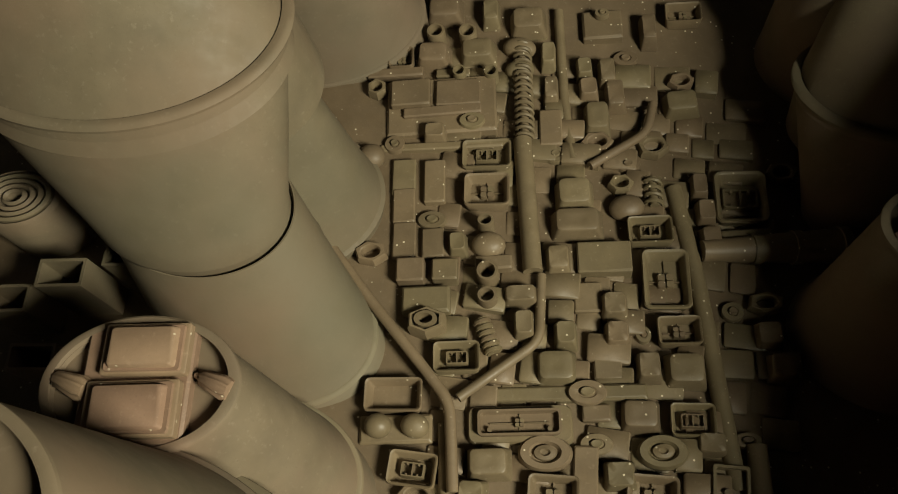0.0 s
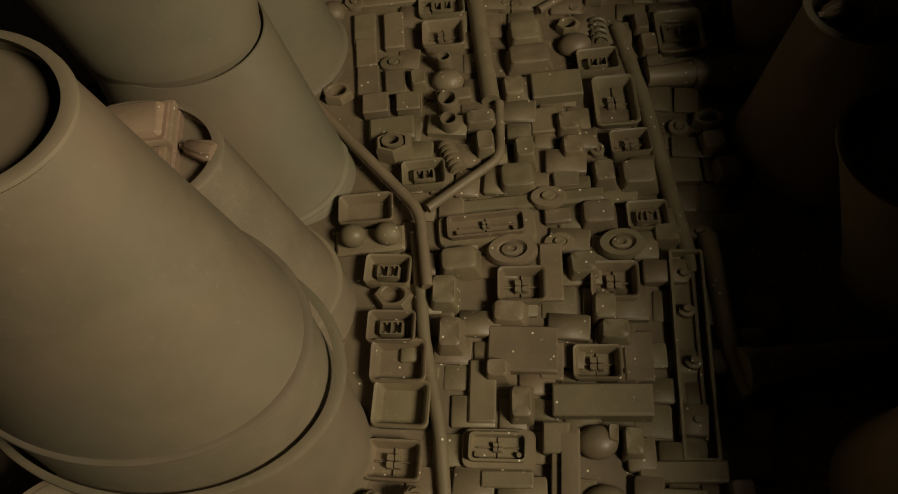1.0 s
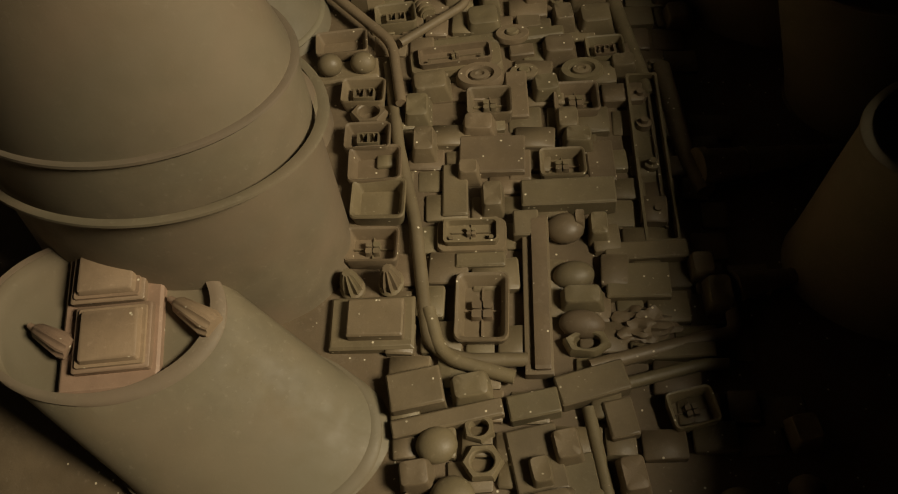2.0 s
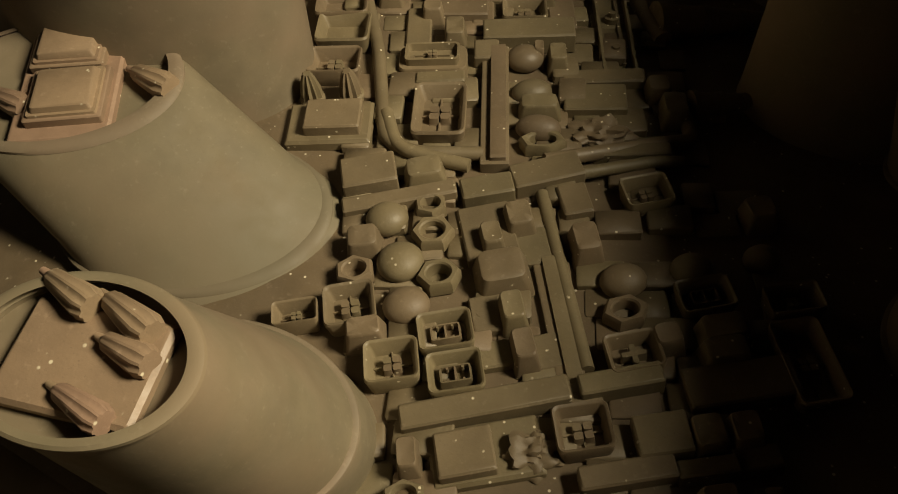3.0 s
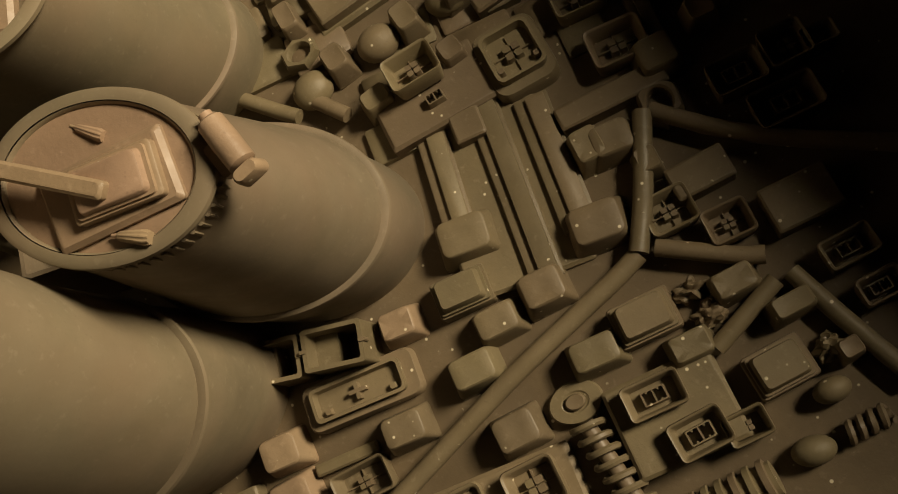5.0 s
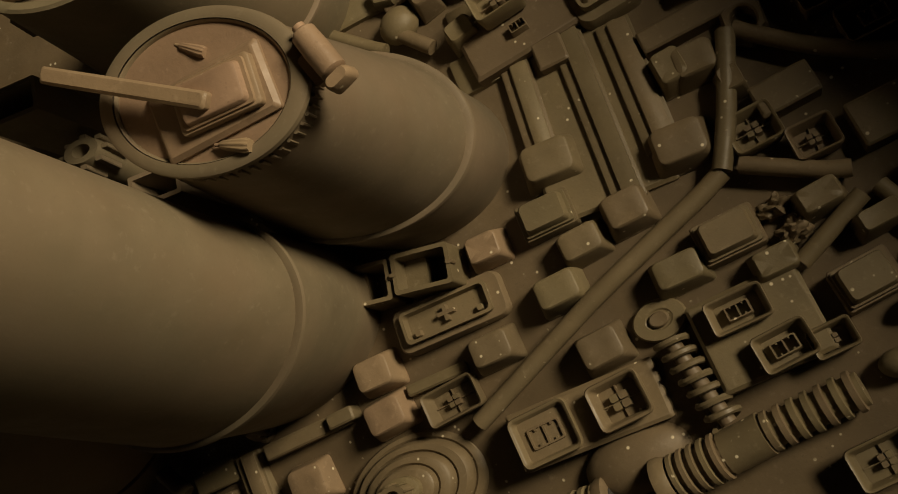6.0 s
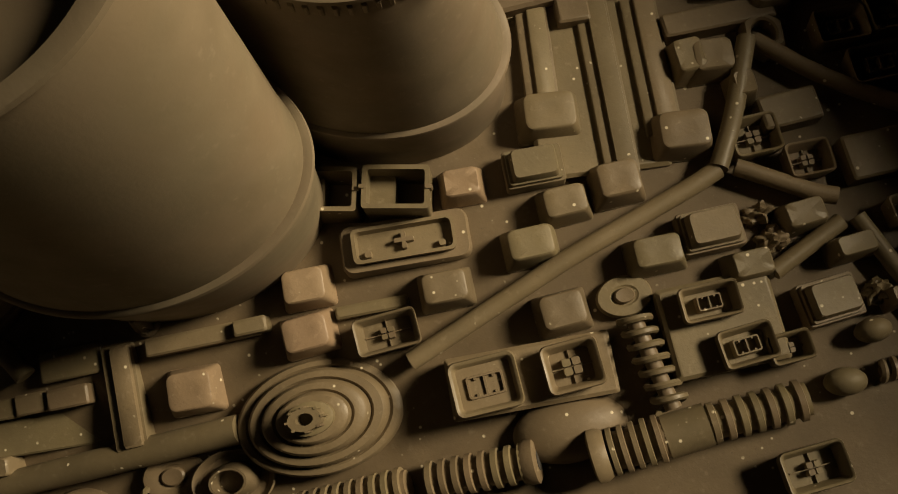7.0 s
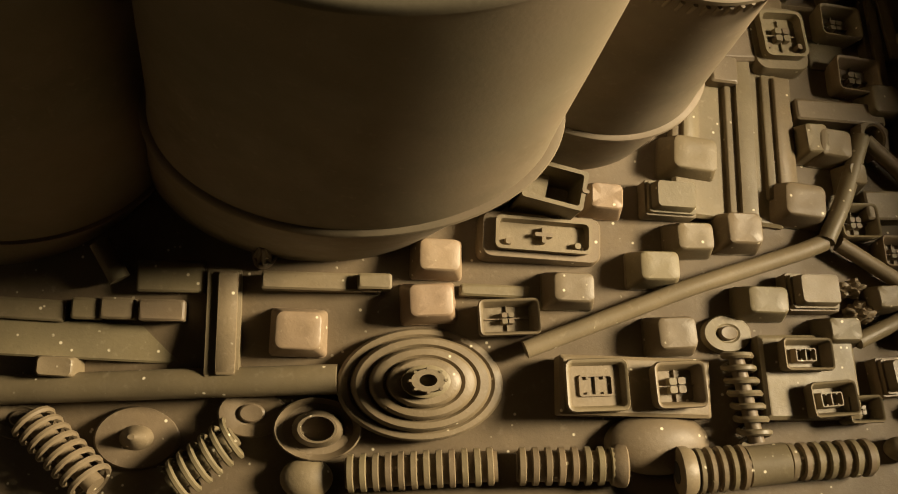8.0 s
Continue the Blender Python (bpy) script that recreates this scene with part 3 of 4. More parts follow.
cup("shaded tapered cup standing on the panel", (0.1211, 0.1736, 0.0360), (0.1211, 0.1736, 0.0040, 0.0353), (0.1211, 0.1736, 0.1000, 0.0240))
cup("shaded cup wider at its rim", (0.1578, 0.1343, 0.0200), (0.1578, 0.1343, 0.0040, 0.0196), (0.1578, 0.1343, 0.1000, 0.0290))
cup("tapered cup in deep shade", (0.1644, 0.0460, 0.0350), (0.1644, 0.0460, 0.0040, 0.0343), (0.1644, 0.0460, 0.1050, 0.0250))
plate(0.0764, 0.3547, 20, 0.036, 0.022, h=0.003, lift=0.0726, coat=PINKISH)
pad(0.0824, 0.3577, 20, 0.018, 0.016, h=0.008, lift=0.0756, coat=PINKISH)
plug(0.0639, 0.3517, 35, 0.016, 0.011, lift=0.0756, coat=PINKISH)


# ---- board and room
def board_sheet():
    bm = bmesh.new()
    N = 60
    xs = [-0.61 + 0.95 * i / N for i in range(N + 1)]
    ys = [-0.55 + 1.36 * i / N for i in range(N + 1)]
    grid = [[bm.verts.new((x, y, ground(x, y))) for x in xs] for y in ys]
    for a, b in zip(grid, grid[1:]):
        for i in range(N):
            bm.faces.new((a[i], a[i + 1], b[i + 1], b[i]))
    ob = part("ground", bm, BOARD, None)
    tagged(ob, "tan-painted board that carries all the pieces", "board", "", "structure")


board_sheet()


def wall(name, x0, x1, y0, y1, z0, z1, label):
    bm = bmesh.new()
    bmesh.ops.create_cube(bm, size=1, matrix=Matrix.Translation(((x0 + x1) / 2, (y0 + y1) / 2, (z0 + z1) / 2)) @ Matrix.Diagonal((x1 - x0, y1 - y0, z1 - z0, 1)))
    tagged(part(name, bm, DARKWALL, None), label, "wall", "", "structure")


def slanting_wall(name, x0, y0, x1, y1, top, label):
    """Upright wall along a line in plan, added to block the lamp."""
    a, b = Vector((x0, y0, 0)), Vector((x1, y1, 0))
    side = (b - a).cross(Vector((0, 0, 1))).normalized() * 0.008
    bm = bmesh.new()
    low = [bm.verts.new(p + Vector((0, 0, -0.1))) for p in (a - side, b - side, b + side, a + side)]
    high = [bm.verts.new(v.co + Vector((0, 0, 0.1 + top))) for v in low]
    bm.faces.new(low)
    bm.faces.new(high)
    for i in range(4):
        bm.faces.new((low[i], low[(i + 1) % 4], high[(i + 1) % 4], high[i]))
    tagged(part(name, bm, DARKWALL, None), label, "wall", "", "structure")


# unseen walls, added to keep the lamp off the panel's east strip
slanting_wall("wall_east", 0.140, 0.80, 0.191, -0.014, 0.176, "added unseen dark side wall beside the panel")
slanting_wall("wall_south_east", 0.187, -0.006, 0.256, -0.180, 0.183, "added unseen slanting wall that shades the panel")
wall("wall_west", -0.62, -0.60, -0.55, 0.80, -0.1, 0.40, "added unseen dark side wall beside the panel")
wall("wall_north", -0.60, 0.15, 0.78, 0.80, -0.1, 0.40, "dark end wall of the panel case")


def tiles():
    """Low flat pieces between the taller ones, in slanting rows with dark joints."""
    meshes = []
    for i in range(12):
        w, d, h = rnd.uniform(.008, .02), rnd.uniform(.007, .014), rnd.uniform(.0012, .0034)
        ob = part("floor_tile", loft([(-.002, w, d, .0006), (h - .0004, w, d, .0006), (h, w - .0008, d - .0008, .0006)], 1), TAN, None)
        meshes.append((ob.data, w, d))
        bpy.data.objects.remove(ob)
    owner = bpy.data.objects["ground"]
    y = -0.075
    count = 0
    while y < 0.44 and count < 290:
        left = -0.035 - 0.24 * max(0, y) - (0.02 if y < 0 else 0)
        x = left - 0.015
        row = rnd.uniform(.011, .016)
        while x < left + 0.125:
            me, w, d = meshes[rnd.randrange(12)]
            if rnd.random() < .22:
                x += w
                continue
            s = row / d * .93
            ob = new("floor_tile", me)
            slant = math.radians(8)
            px, py = x + w / 2, y + (x - left) * math.tan(slant)
            ob.matrix_world = seat(px, py + rnd.uniform(-.002, .002), 8 + rnd.uniform(-4, 4)) @ Matrix.Diagonal((1, s, rnd.uniform(.6, 1.6), 1))
            ob.parent = owner
            x += w + rnd.uniform(.0008, .0025)
            count += 1
        y += row


# ---- pipes
pipe([(-0.1948, 0.3304), (-0.1483, 0.2919), (-0.1012, 0.2551), (-0.0902, 0.2194)], 0.0025, 0.0090)
pipe([(-0.0989, 0.2578), (-0.0724, 0.2912), (-0.0788, 0.3219)], 0.0022, 0.0060)
pipe([(-0.1043, 0.3906), (-0.0830, 0.3228)], 0.0045, 0.0045)
pipe([(-0.1046, 0.4712), (-0.0905, 0.4188), (-0.0792, 0.3865)], 0.0025, 0.0030)
pipe([(-0.0310, 0.3838), (-0.0138, 0.3416), (0.0177, 0.2495)], 0.0040, 0.0030)
pipe([(-0.0699, 0.3831), (-0.0478, 0.4096), (-0.0482, 0.4273)], 0.0022, 0.0075)
pipe([(-0.1019, 0.2461), (-0.0880, 0.1973), (-0.0744, 0.1618), (-0.0594, 0.1067), (-0.0465, 0.1021), (-0.0210, 0.1060)], 0.0028, 0.0040)
pipe([(0.0220, 0.2704), (0.0355, 0.2167), (0.0443, 0.1984)], 0.0045, 0.0030)
pipe([(0.0520, 0.1526), (0.0576, 0.1300), (0.0460, 0.1258), (0.0025, 0.1064)], 0.0030, 0.0040)
pipe([(-0.0618, 0.1215), (-0.0538, 0.1023), (-0.0249, 0.0976)], 0.0028, 0.0050)
pipe([(0.0136, 0.0999), (0.0440, 0.1136), (0.0539, 0.1151)], 0.0025, 0.0050)
pipe([(0.0032, 0.0903), (0.0260, 0.0158)], 0.0025, 0.0025)
pipe([(0.0918, -0.1465), (0.0996, -0.1624), (0.1095, -0.1808)], 0.0025, 0.0040)
pipe([(0.0875, -0.1473), (0.0679, -0.1595)], 0.0025, 0.0040)
pipe([(-0.0542, -0.0348), (-0.0334, -0.0507), (-0.0284, -0.0541)], 0.0025, 0.0050)
pipe([(-0.0263, -0.0469), (-0.0131, -0.0593)], 0.0025, 0.0050)
pipe([(0.0701, -0.0910), (0.0626, -0.1159), (0.0568, -0.1293)], 0.0028, 0.0060)
pipe([(0.0568, -0.1293), (0.0504, -0.1330), (0.0141, -0.1498), (-0.0325, -0.1741)], 0.0028, 0.0050)
pipe([(0.0724, -0.0911), (0.0893, -0.1043), (0.1041, -0.1126), (0.1280, -0.1235)], 0.0025, 0.0050)
pipe([(0.0616, -0.1291), (0.0818, -0.1388), (0.0873, -0.1403)], 0.0025, 0.0050)

def nozzle(x0, y0, x1, y1, r0, r1, z=0.006):
    """Tapered spout lying on the panel, with a collar at its wide end."""
    pts = line(x0, y0, x1, y1, z, 6)
    a = Vector(pts[0])
    e = thing("tapered_nozzle", Matrix.Translation(a), "tapered tan-painted nozzle lying among the pieces", "nozzle", "tapered nozzles")
    loc = [Vector(p) - a for p in pts]
    part("spout", sweep(loc, [r0 + (r1 - r0) * i / 6 for i in range(7)], 16), TAN, e)
    for f in (0.0, 0.32, 0.6):
        p = loc[0].lerp(loc[-1], f)
        q = loc[0].lerp(loc[-1], f + 0.06)
        r = (r0 + (r1 - r0) * f) * 1.1
        part("collar", sweep([p, q], r, 16), TAN, e)


nozzle(0.0491, 0.3747, -0.0130, 0.3530, 0.0085, 0.0050)
nozzle(0.0400, 0.2085, 0.1013, 0.2325, 0.0085, 0.0030)
nozzle(0.0560, 0.1500, 0.0900, 0.1640, 0.0060, 0.0020)

# ---- pieces of the panel

key(-0.1605, 0.4563, 14, 0.0175, 0.0127)
key(-0.1374, 0.4601, 14, 0.0087, 0.0139)
key(-0.1179, 0.4596, 15, 0.0174, 0.0137)
tube(-0.1603, 0.4394, 14, 0.0093, 0.0089)
tube(-0.1449, 0.4431, 14, 0.0092, 0.0089)
egg(-0.1188, 0.4437, 14, 0.0172, 0.0115)
egg(-0.1159, 0.4312, 15, 0.0147, 0.0105)
key(-0.1037, 0.4420, 15, 0.0074, 0.0132)
key(-0.0982, 0.4229, 15, 0.0073, 0.0132)
tray(-0.1739, 0.4217, 14, 0.0127, 0.0120, 'slot')
key(-0.1591, 0.4282, 13, 0.0161, 0.0122)
key(-0.1382, 0.4358, 14, 0.0172, 0.0121)
bar(-0.1748, 0.4135, 15, 0.0283, 0.0052)
bar(-0.1474, 0.4208, 14, 0.0171, 0.0048)
tube(-0.1432, 0.4191, 15, 0.0068, 0.0070)
tube(-0.1282, 0.4229, 15, 0.0073, 0.0073)
plate(-0.1471, 0.3997, 16, 0.0540, 0.0324, h=0.0050)
bar(-0.1625, 0.4008, 16, 0.0193, 0.0150, h=0.0035, lift=0.0050)
bar(-0.1404, 0.4070, 15, 0.0221, 0.0148, h=0.0035, lift=0.0050)
bar(-0.1453, 0.3955, 16, 0.0384, 0.0055, h=0.0020, lift=0.0050)
disc(-0.1298, 0.3928, 15, 0.0125, 0.0088, lift=0.0050)
nut(-0.1808, 0.4021, 16, 0.0095, 0.0095)
disc(-0.1628, 0.3731, 15, 0.0098, 0.0093)
egg(-0.1706, 0.3626, 15, 0.0134, 0.0130)
bar(-0.1408, 0.3773, 15, 0.0596, 0.0040, h=0.0040)
tray(-0.1183, 0.3764, 16, 0.0235, 0.0156, 'four')
tray(-0.1131, 0.3570, 15, 0.0214, 0.0173, 'slot')
key(-0.1451, 0.3822, 15, 0.0109, 0.0081)
bar(-0.1529, 0.3563, 15, 0.0112, 0.0192, h=0.0030)
bar(-0.1483, 0.3413, 15, 0.0105, 0.0179, h=0.0030)
bar(-0.1429, 0.3239, 15, 0.0108, 0.0183, h=0.0030)
bar(-0.1382, 0.3571, 15, 0.0101, 0.0228, h=0.0040)
disc(-0.1339, 0.3374, 15, 0.0134, 0.0090)
bar(-0.1300, 0.3258, 15, 0.0103, 0.0147, h=0.0035)
key(-0.1186, 0.3270, 15, 0.0081, 0.0099)
tube(-0.1089, 0.3397, 15, 0.0077, 0.0066)
egg(-0.1056, 0.3307, 15, 0.0157, 0.0128)
nut(-0.1549, 0.3133, 14, 0.0148, 0.0104)
bar(-0.1350, 0.3088, 15, 0.0125, 0.0113, h=0.0070)
bar(-0.1204, 0.3127, 15, 0.0115, 0.0101, h=0.0070)
bar(-0.1012, 0.3225, 15, 0.0167, 0.0068)
tube(-0.1018, 0.3154, 15, 0.0099, 0.0100)
tube(-0.0989, 0.3040, 15, 0.0088, 0.0081)
plate(-0.1246, 0.2970, 15, 0.0213, 0.0126, h=0.0060)
ringnut(-0.1208, 0.2863, 15, 0.0185, 0.0132, h=0.0100)
key(-0.0857, 0.3096, 15, 0.0148, 0.0082)
key(-0.0811, 0.2967, 15, 0.0088, 0.0121)
hosestub(-0.0945, 0.2880, 15, 0.0145, 0.0183, 'stub')
tray(-0.1046, 0.2745, 15, 0.0201, 0.0138, 'four')
key(-0.0744, 0.3665, 15, 0.0168, 0.0146)
key(-0.0699, 0.3518, 15, 0.0226, 0.0130)
spring(-0.1105, 0.4193, 15, 0.0123, 0.0574, 'v')
disc(-0.0881, 0.3875, 15, 0.0114, 0.0091)
nut(-0.0551, 0.3786, 15, 0.0117, 0.0092)
egg(-0.0500, 0.3666, 15, 0.0167, 0.0130)
tray(-0.0376, 0.3562, 15, 0.0206, 0.0137, 'four')
key(-0.0740, 0.3312, 15, 0.0106, 0.0124)
bar(-0.0546, 0.3369, 15, 0.0242, 0.0151, h=0.0075)
bar(-0.0935, 0.4013, 15, 0.0110, 0.0202, h=0.0045)
key(-0.0732, 0.4121, 16, 0.0120, 0.0168)
nut(-0.0705, 0.3985, 15, 0.0153, 0.0111)
nut(-0.0446, 0.4037, 16, 0.0152, 0.0115)
disc(-0.0540, 0.3916, 15, 0.0119, 0.0088)
tray(-0.0434, 0.4833, 15, 0.0185, 0.0118, 'slot')
key(-0.0849, 0.4390, 15, 0.0079, 0.0103)
key(-0.0736, 0.4395, 16, 0.0085, 0.0141)
key(-0.0806, 0.4275, 15, 0.0095, 0.0108)
key(-0.0674, 0.4277, 15, 0.0095, 0.0157)
plate(-0.0815, 0.4674, 15, 0.0202, 0.0169, h=0.0050)
disc(-0.0826, 0.4716, 15, 0.0075, 0.0054, lift=0.0050)
disc(-0.0668, 0.4519, 15, 0.0125, 0.0085)
key(-0.0585, 0.4697, 15, 0.0080, 0.0165)
key(-0.0357, 0.4313, 16, 0.0167, 0.0121)
nut(-0.0378, 0.4446, 16, 0.0129, 0.0094)
spring(-0.0395, 0.3786, 15, 0.0117, 0.0151, 'stub')
tray(-0.0265, 0.3338, 15, 0.0211, 0.0291, 'slot')
key(-0.0458, 0.3158, 15, 0.0114, 0.0111)
bar(-0.0577, 0.3173, 15, 0.0124, 0.0141, h=0.0040)
key(-0.0420, 0.3029, 14, 0.0106, 0.0108)
disc(-0.0312, 0.3066, 14, 0.0069, 0.0077)
tray(-0.0169, 0.3108, 15, 0.0190, 0.0132, 'slot')
key(-0.0630, 0.2968, 15, 0.0096, 0.0114)
key(-0.0637, 0.2813, 14, 0.0166, 0.0140)
bar(-0.0430, 0.2881, 14, 0.0120, 0.0125, h=0.0040)
key(-0.0265, 0.2916, 14, 0.0105, 0.0123)
key(-0.0113, 0.2945, 14, 0.0167, 0.0140)
plate(-0.0577, 0.2715, 15, 0.0687, 0.0069)
disc(-0.0488, 0.2734, 14, 0.0164, 0.0107, lift=0.0040)
trayl(-0.0725, 0.2535, 15, 0.0441, 0.0156, 'slot')
bar(-0.0435, 0.2666, 14, 0.0118, 0.0072, h=0.0040)
disc(-0.0408, 0.2539, 14, 0.0138, 0.0093)
key(-0.0261, 0.2697, 14, 0.0158, 0.0126)
tray(-0.0051, 0.2731, 14, 0.0187, 0.0143, 'four')
wheel(-0.0598, 0.2443, 14, 0.0224, 0.0152)
wheel(-0.0145, 0.2571, 14, 0.0211, 0.0144)
key(0.0038, 0.2655, 14, 0.0125, 0.0090)
tray(-0.1254, 0.2520, 15, 0.0247, 0.0147, 'open')
plate(-0.1212, 0.2390, 15, 0.0307, 0.0121, h=0.0030)
egg(-0.1277, 0.2378, 15, 0.0116, 0.0105, lift=0.0025)
egg(-0.1131, 0.2416, 15, 0.0121, 0.0104, lift=0.0025)
key(-0.0807, 0.2346, 14, 0.0173, 0.0119)
key(-0.0200, 0.3865, 15, 0.0080, 0.0120)
key(-0.0149, 0.3735, 15, 0.0089, 0.0116)
tray(-0.0007, 0.3852, 15, 0.0245, 0.0275, 'four')
bar(0.0045, 0.3670, 16, 0.0235, 0.0050, h=0.0060)
key(-0.0103, 0.3598, 16, 0.0098, 0.0123)
nut(0.0162, 0.4063, 16, 0.0153, 0.0106)
rod(-0.0094, 0.3546, 0.0477, 0.3780)
nut(0.0175, 0.3355, 16, 0.0162, 0.0102)
disc(0.0042, 0.3280, 16, 0.0100, 0.0092)
key(0.0203, 0.3198, 16, 0.0119, 0.0113)
key(0.0278, 0.3070, 16, 0.0121, 0.0118)
disc(0.0182, 0.2718, 14, 0.0117, 0.0067)
key(-0.0293, 0.2432, 14, 0.0126, 0.0111)
spiral(-0.3140, 0.2952, 10, 0.0452, 0.0300, lift=0.0200)
post(-0.2721, 0.2646, 12, 0.0226, 0.0131, h=0.0300)
post(-0.2982, 0.2500, 12, 0.0232, 0.0128, h=0.0250)
post(-0.2728, 0.2280, 12, 0.0222, 0.0120, h=0.0250)
post(-0.2491, 0.2789, 11, 0.0139, 0.0136, h=0.0300)
pad(-0.1808, 0.2310, 13, 0.0306, 0.0177, coat=PINKISH, h=0.0070, lift=0.0959)
pad(-0.1784, 0.2108, 14, 0.0329, 0.0190, coat=PINKISH, h=0.0070, lift=0.0959)
plate(-0.1821, 0.2187, 13, 0.0391, 0.0408, coat=PINKISH, h=0.0060, lift=0.0899)
plug(-0.2049, 0.2143, -8, 0.0147, 0.0101, coat=PINKISH, lift=0.0914)
plug(-0.1542, 0.2255, -10, 0.0127, 0.0097, coat=PINKISH, lift=0.0914)

tray(-0.1092, 0.2243, 8, 0.0201, 0.0144, 'four')
nut(-0.1050, 0.2143, 8, 0.0164, 0.0128)
tray(-0.1020, 0.1992, 8, 0.0205, 0.0146, 'four')
tray(-0.0959, 0.1853, 8, 0.0236, 0.0188, 'open')
tray(-0.0911, 0.1682, 8, 0.0236, 0.0202, 'open')
tray(-0.0892, 0.1456, 8, 0.0226, 0.0165, 'slot')
peg(-0.0947, 0.1283, 8, 0.0104, 0.0116)
peg(-0.0795, 0.1323, 8, 0.0103, 0.0126)
plate(-0.0832, 0.1131, 8, 0.0339, 0.0227)
bar(-0.0813, 0.1136, 8, 0.0223, 0.0162, h=0.0040, lift=0.0040)
key(-0.0839, 0.2191, 8, 0.0118, 0.0146)
key(-0.0777, 0.2009, 8, 0.0106, 0.0145)
tray(-0.0530, 0.2284, 9, 0.0209, 0.0166, 'slot')
key(-0.0559, 0.2149, 8, 0.0146, 0.0103)
bar(-0.0480, 0.2005, 8, 0.0289, 0.0199)
bar(-0.0357, 0.1982, 8, 0.0096, 0.0164, h=0.0030)
key(-0.0565, 0.1893, 8, 0.0095, 0.0080)
bar(-0.0609, 0.1801, 8, 0.0110, 0.0264, h=0.0035)
key(-0.0445, 0.1771, 8, 0.0094, 0.0140)
trayl(-0.0504, 0.1576, 8, 0.0293, 0.0163, 'slot')
bar(-0.0452, 0.1467, 9, 0.0204, 0.0067)
tray(-0.0412, 0.1242, 8, 0.0216, 0.0302, 'slot')
strip(-0.0210, 0.1353, 8, 0.0111, 0.0711, h=0.0060)
bar(-0.0291, 0.1657, 8, 0.0106, 0.0124, h=0.0070)
egg(-0.0131, 0.1676, 8, 0.0160, 0.0138)
key(0.0004, 0.1697, 8, 0.0083, 0.0123)
bar(-0.0136, 0.1839, 9, 0.0398, 0.0134, h=0.0075)
egg(-0.0075, 0.1454, 8, 0.0169, 0.0125)
key(-0.0033, 0.1348, 8, 0.0166, 0.0089)
egg(-0.0023, 0.1240, 9, 0.0182, 0.0117)
nut(0.0003, 0.1162, 9, 0.0181, 0.0107)
bar(0.0179, 0.1468, 8, 0.0256, 0.0159)
crinkle(0.0201, 0.1274, 9, 0.0236, 0.0150)
bar(0.0203, 0.1620, 9, 0.0341, 0.0085)
tray(-0.0153, 0.2378, 10, 0.0210, 0.0177, 'slot')
key(-0.0177, 0.2247, 10, 0.0103, 0.0126)
key(-0.0123, 0.2150, 10, 0.0131, 0.0095)
tray(-0.0176, 0.1997, 8, 0.0201, 0.0151, 'slot')
bar(-0.0421, 0.2384, 9, 0.0101, 0.0273, h=0.0035)
longtray(0.0198, 0.2128, 9, 0.0145, 0.0920)
key(0.0427, 0.1573, 9, 0.0103, 0.0113)
key(0.0496, 0.1453, 9, 0.0110, 0.0151)
bar(0.0342, 0.1177, 10, 0.0301, 0.0063)
bar(-0.0016, 0.2071, 10, 0.0121, 0.0218, h=0.0030)
key(-0.0077, 0.1714, 8, 0.0046, 0.0074)

pad(-0.1728, 0.1069, 11, 0.0278, 0.0245, coat=PINKISH, h=0.0070, lift=0.0426)
pad(-0.1646, 0.0822, 12, 0.0286, 0.0252, coat=PINKISH, h=0.0070, lift=0.0426)
plate(-0.1695, 0.0940, 12, 0.0371, 0.0618, coat=PINKISH, h=0.0065, lift=0.0361)
plug(-0.1379, 0.0952, -25, 0.0194, 0.0122, coat=PINKISH, lift=0.0376)
plug(-0.1887, 0.0800, -21, 0.0186, 0.0113, coat=PINKISH, lift=0.0376)

bar(-0.0610, 0.0872, 19, 0.0206, 0.0150, h=0.0075)
key(-0.0407, 0.0910, 19, 0.0151, 0.0109)
bar(-0.0478, 0.0783, 20, 0.0425, 0.0070)
bar(-0.0168, 0.0876, 19, 0.0195, 0.0102, h=0.0060)
bar(0.0037, 0.0990, 23, 0.0269, 0.0124, h=0.0060)
egg(-0.0502, 0.0680, 17, 0.0157, 0.0141)
nut(-0.0326, 0.0638, 17, 0.0149, 0.0138)
nut(-0.0356, 0.0760, 19, 0.0118, 0.0104)
egg(-0.0415, 0.0497, 17, 0.0168, 0.0163)
nut(-0.0563, 0.0436, 16, 0.0137, 0.0119)
nut(-0.0271, 0.0455, 17, 0.0148, 0.0130)
egg(-0.0357, 0.0319, 16, 0.0163, 0.0144)
key(-0.0559, 0.0559, 17, 0.0122, 0.0108)
tray(-0.0541, 0.0284, 16, 0.0179, 0.0173, 'slot')
tray(-0.0716, 0.0230, 15, 0.0157, 0.0097, 'slot')
key(-0.0469, 0.0192, 16, 0.0134, 0.0086)
tray(-0.0204, 0.0222, 16, 0.0183, 0.0148, 'four')
tray(-0.0145, 0.0073, 16, 0.0182, 0.0152, 'four')
tray(-0.0354, 0.0087, 16, 0.0180, 0.0162, 'slot')
bar(-0.0134, 0.0675, 19, 0.0188, 0.0252, h=0.0040)
key(-0.0113, 0.0630, 18, 0.0082, 0.0109)
key(-0.0032, 0.0736, 19, 0.0105, 0.0125)
key(-0.0057, 0.0492, 18, 0.0180, 0.0156)
bar(0.0025, 0.0639, 18, 0.0125, 0.0164, h=0.0030)
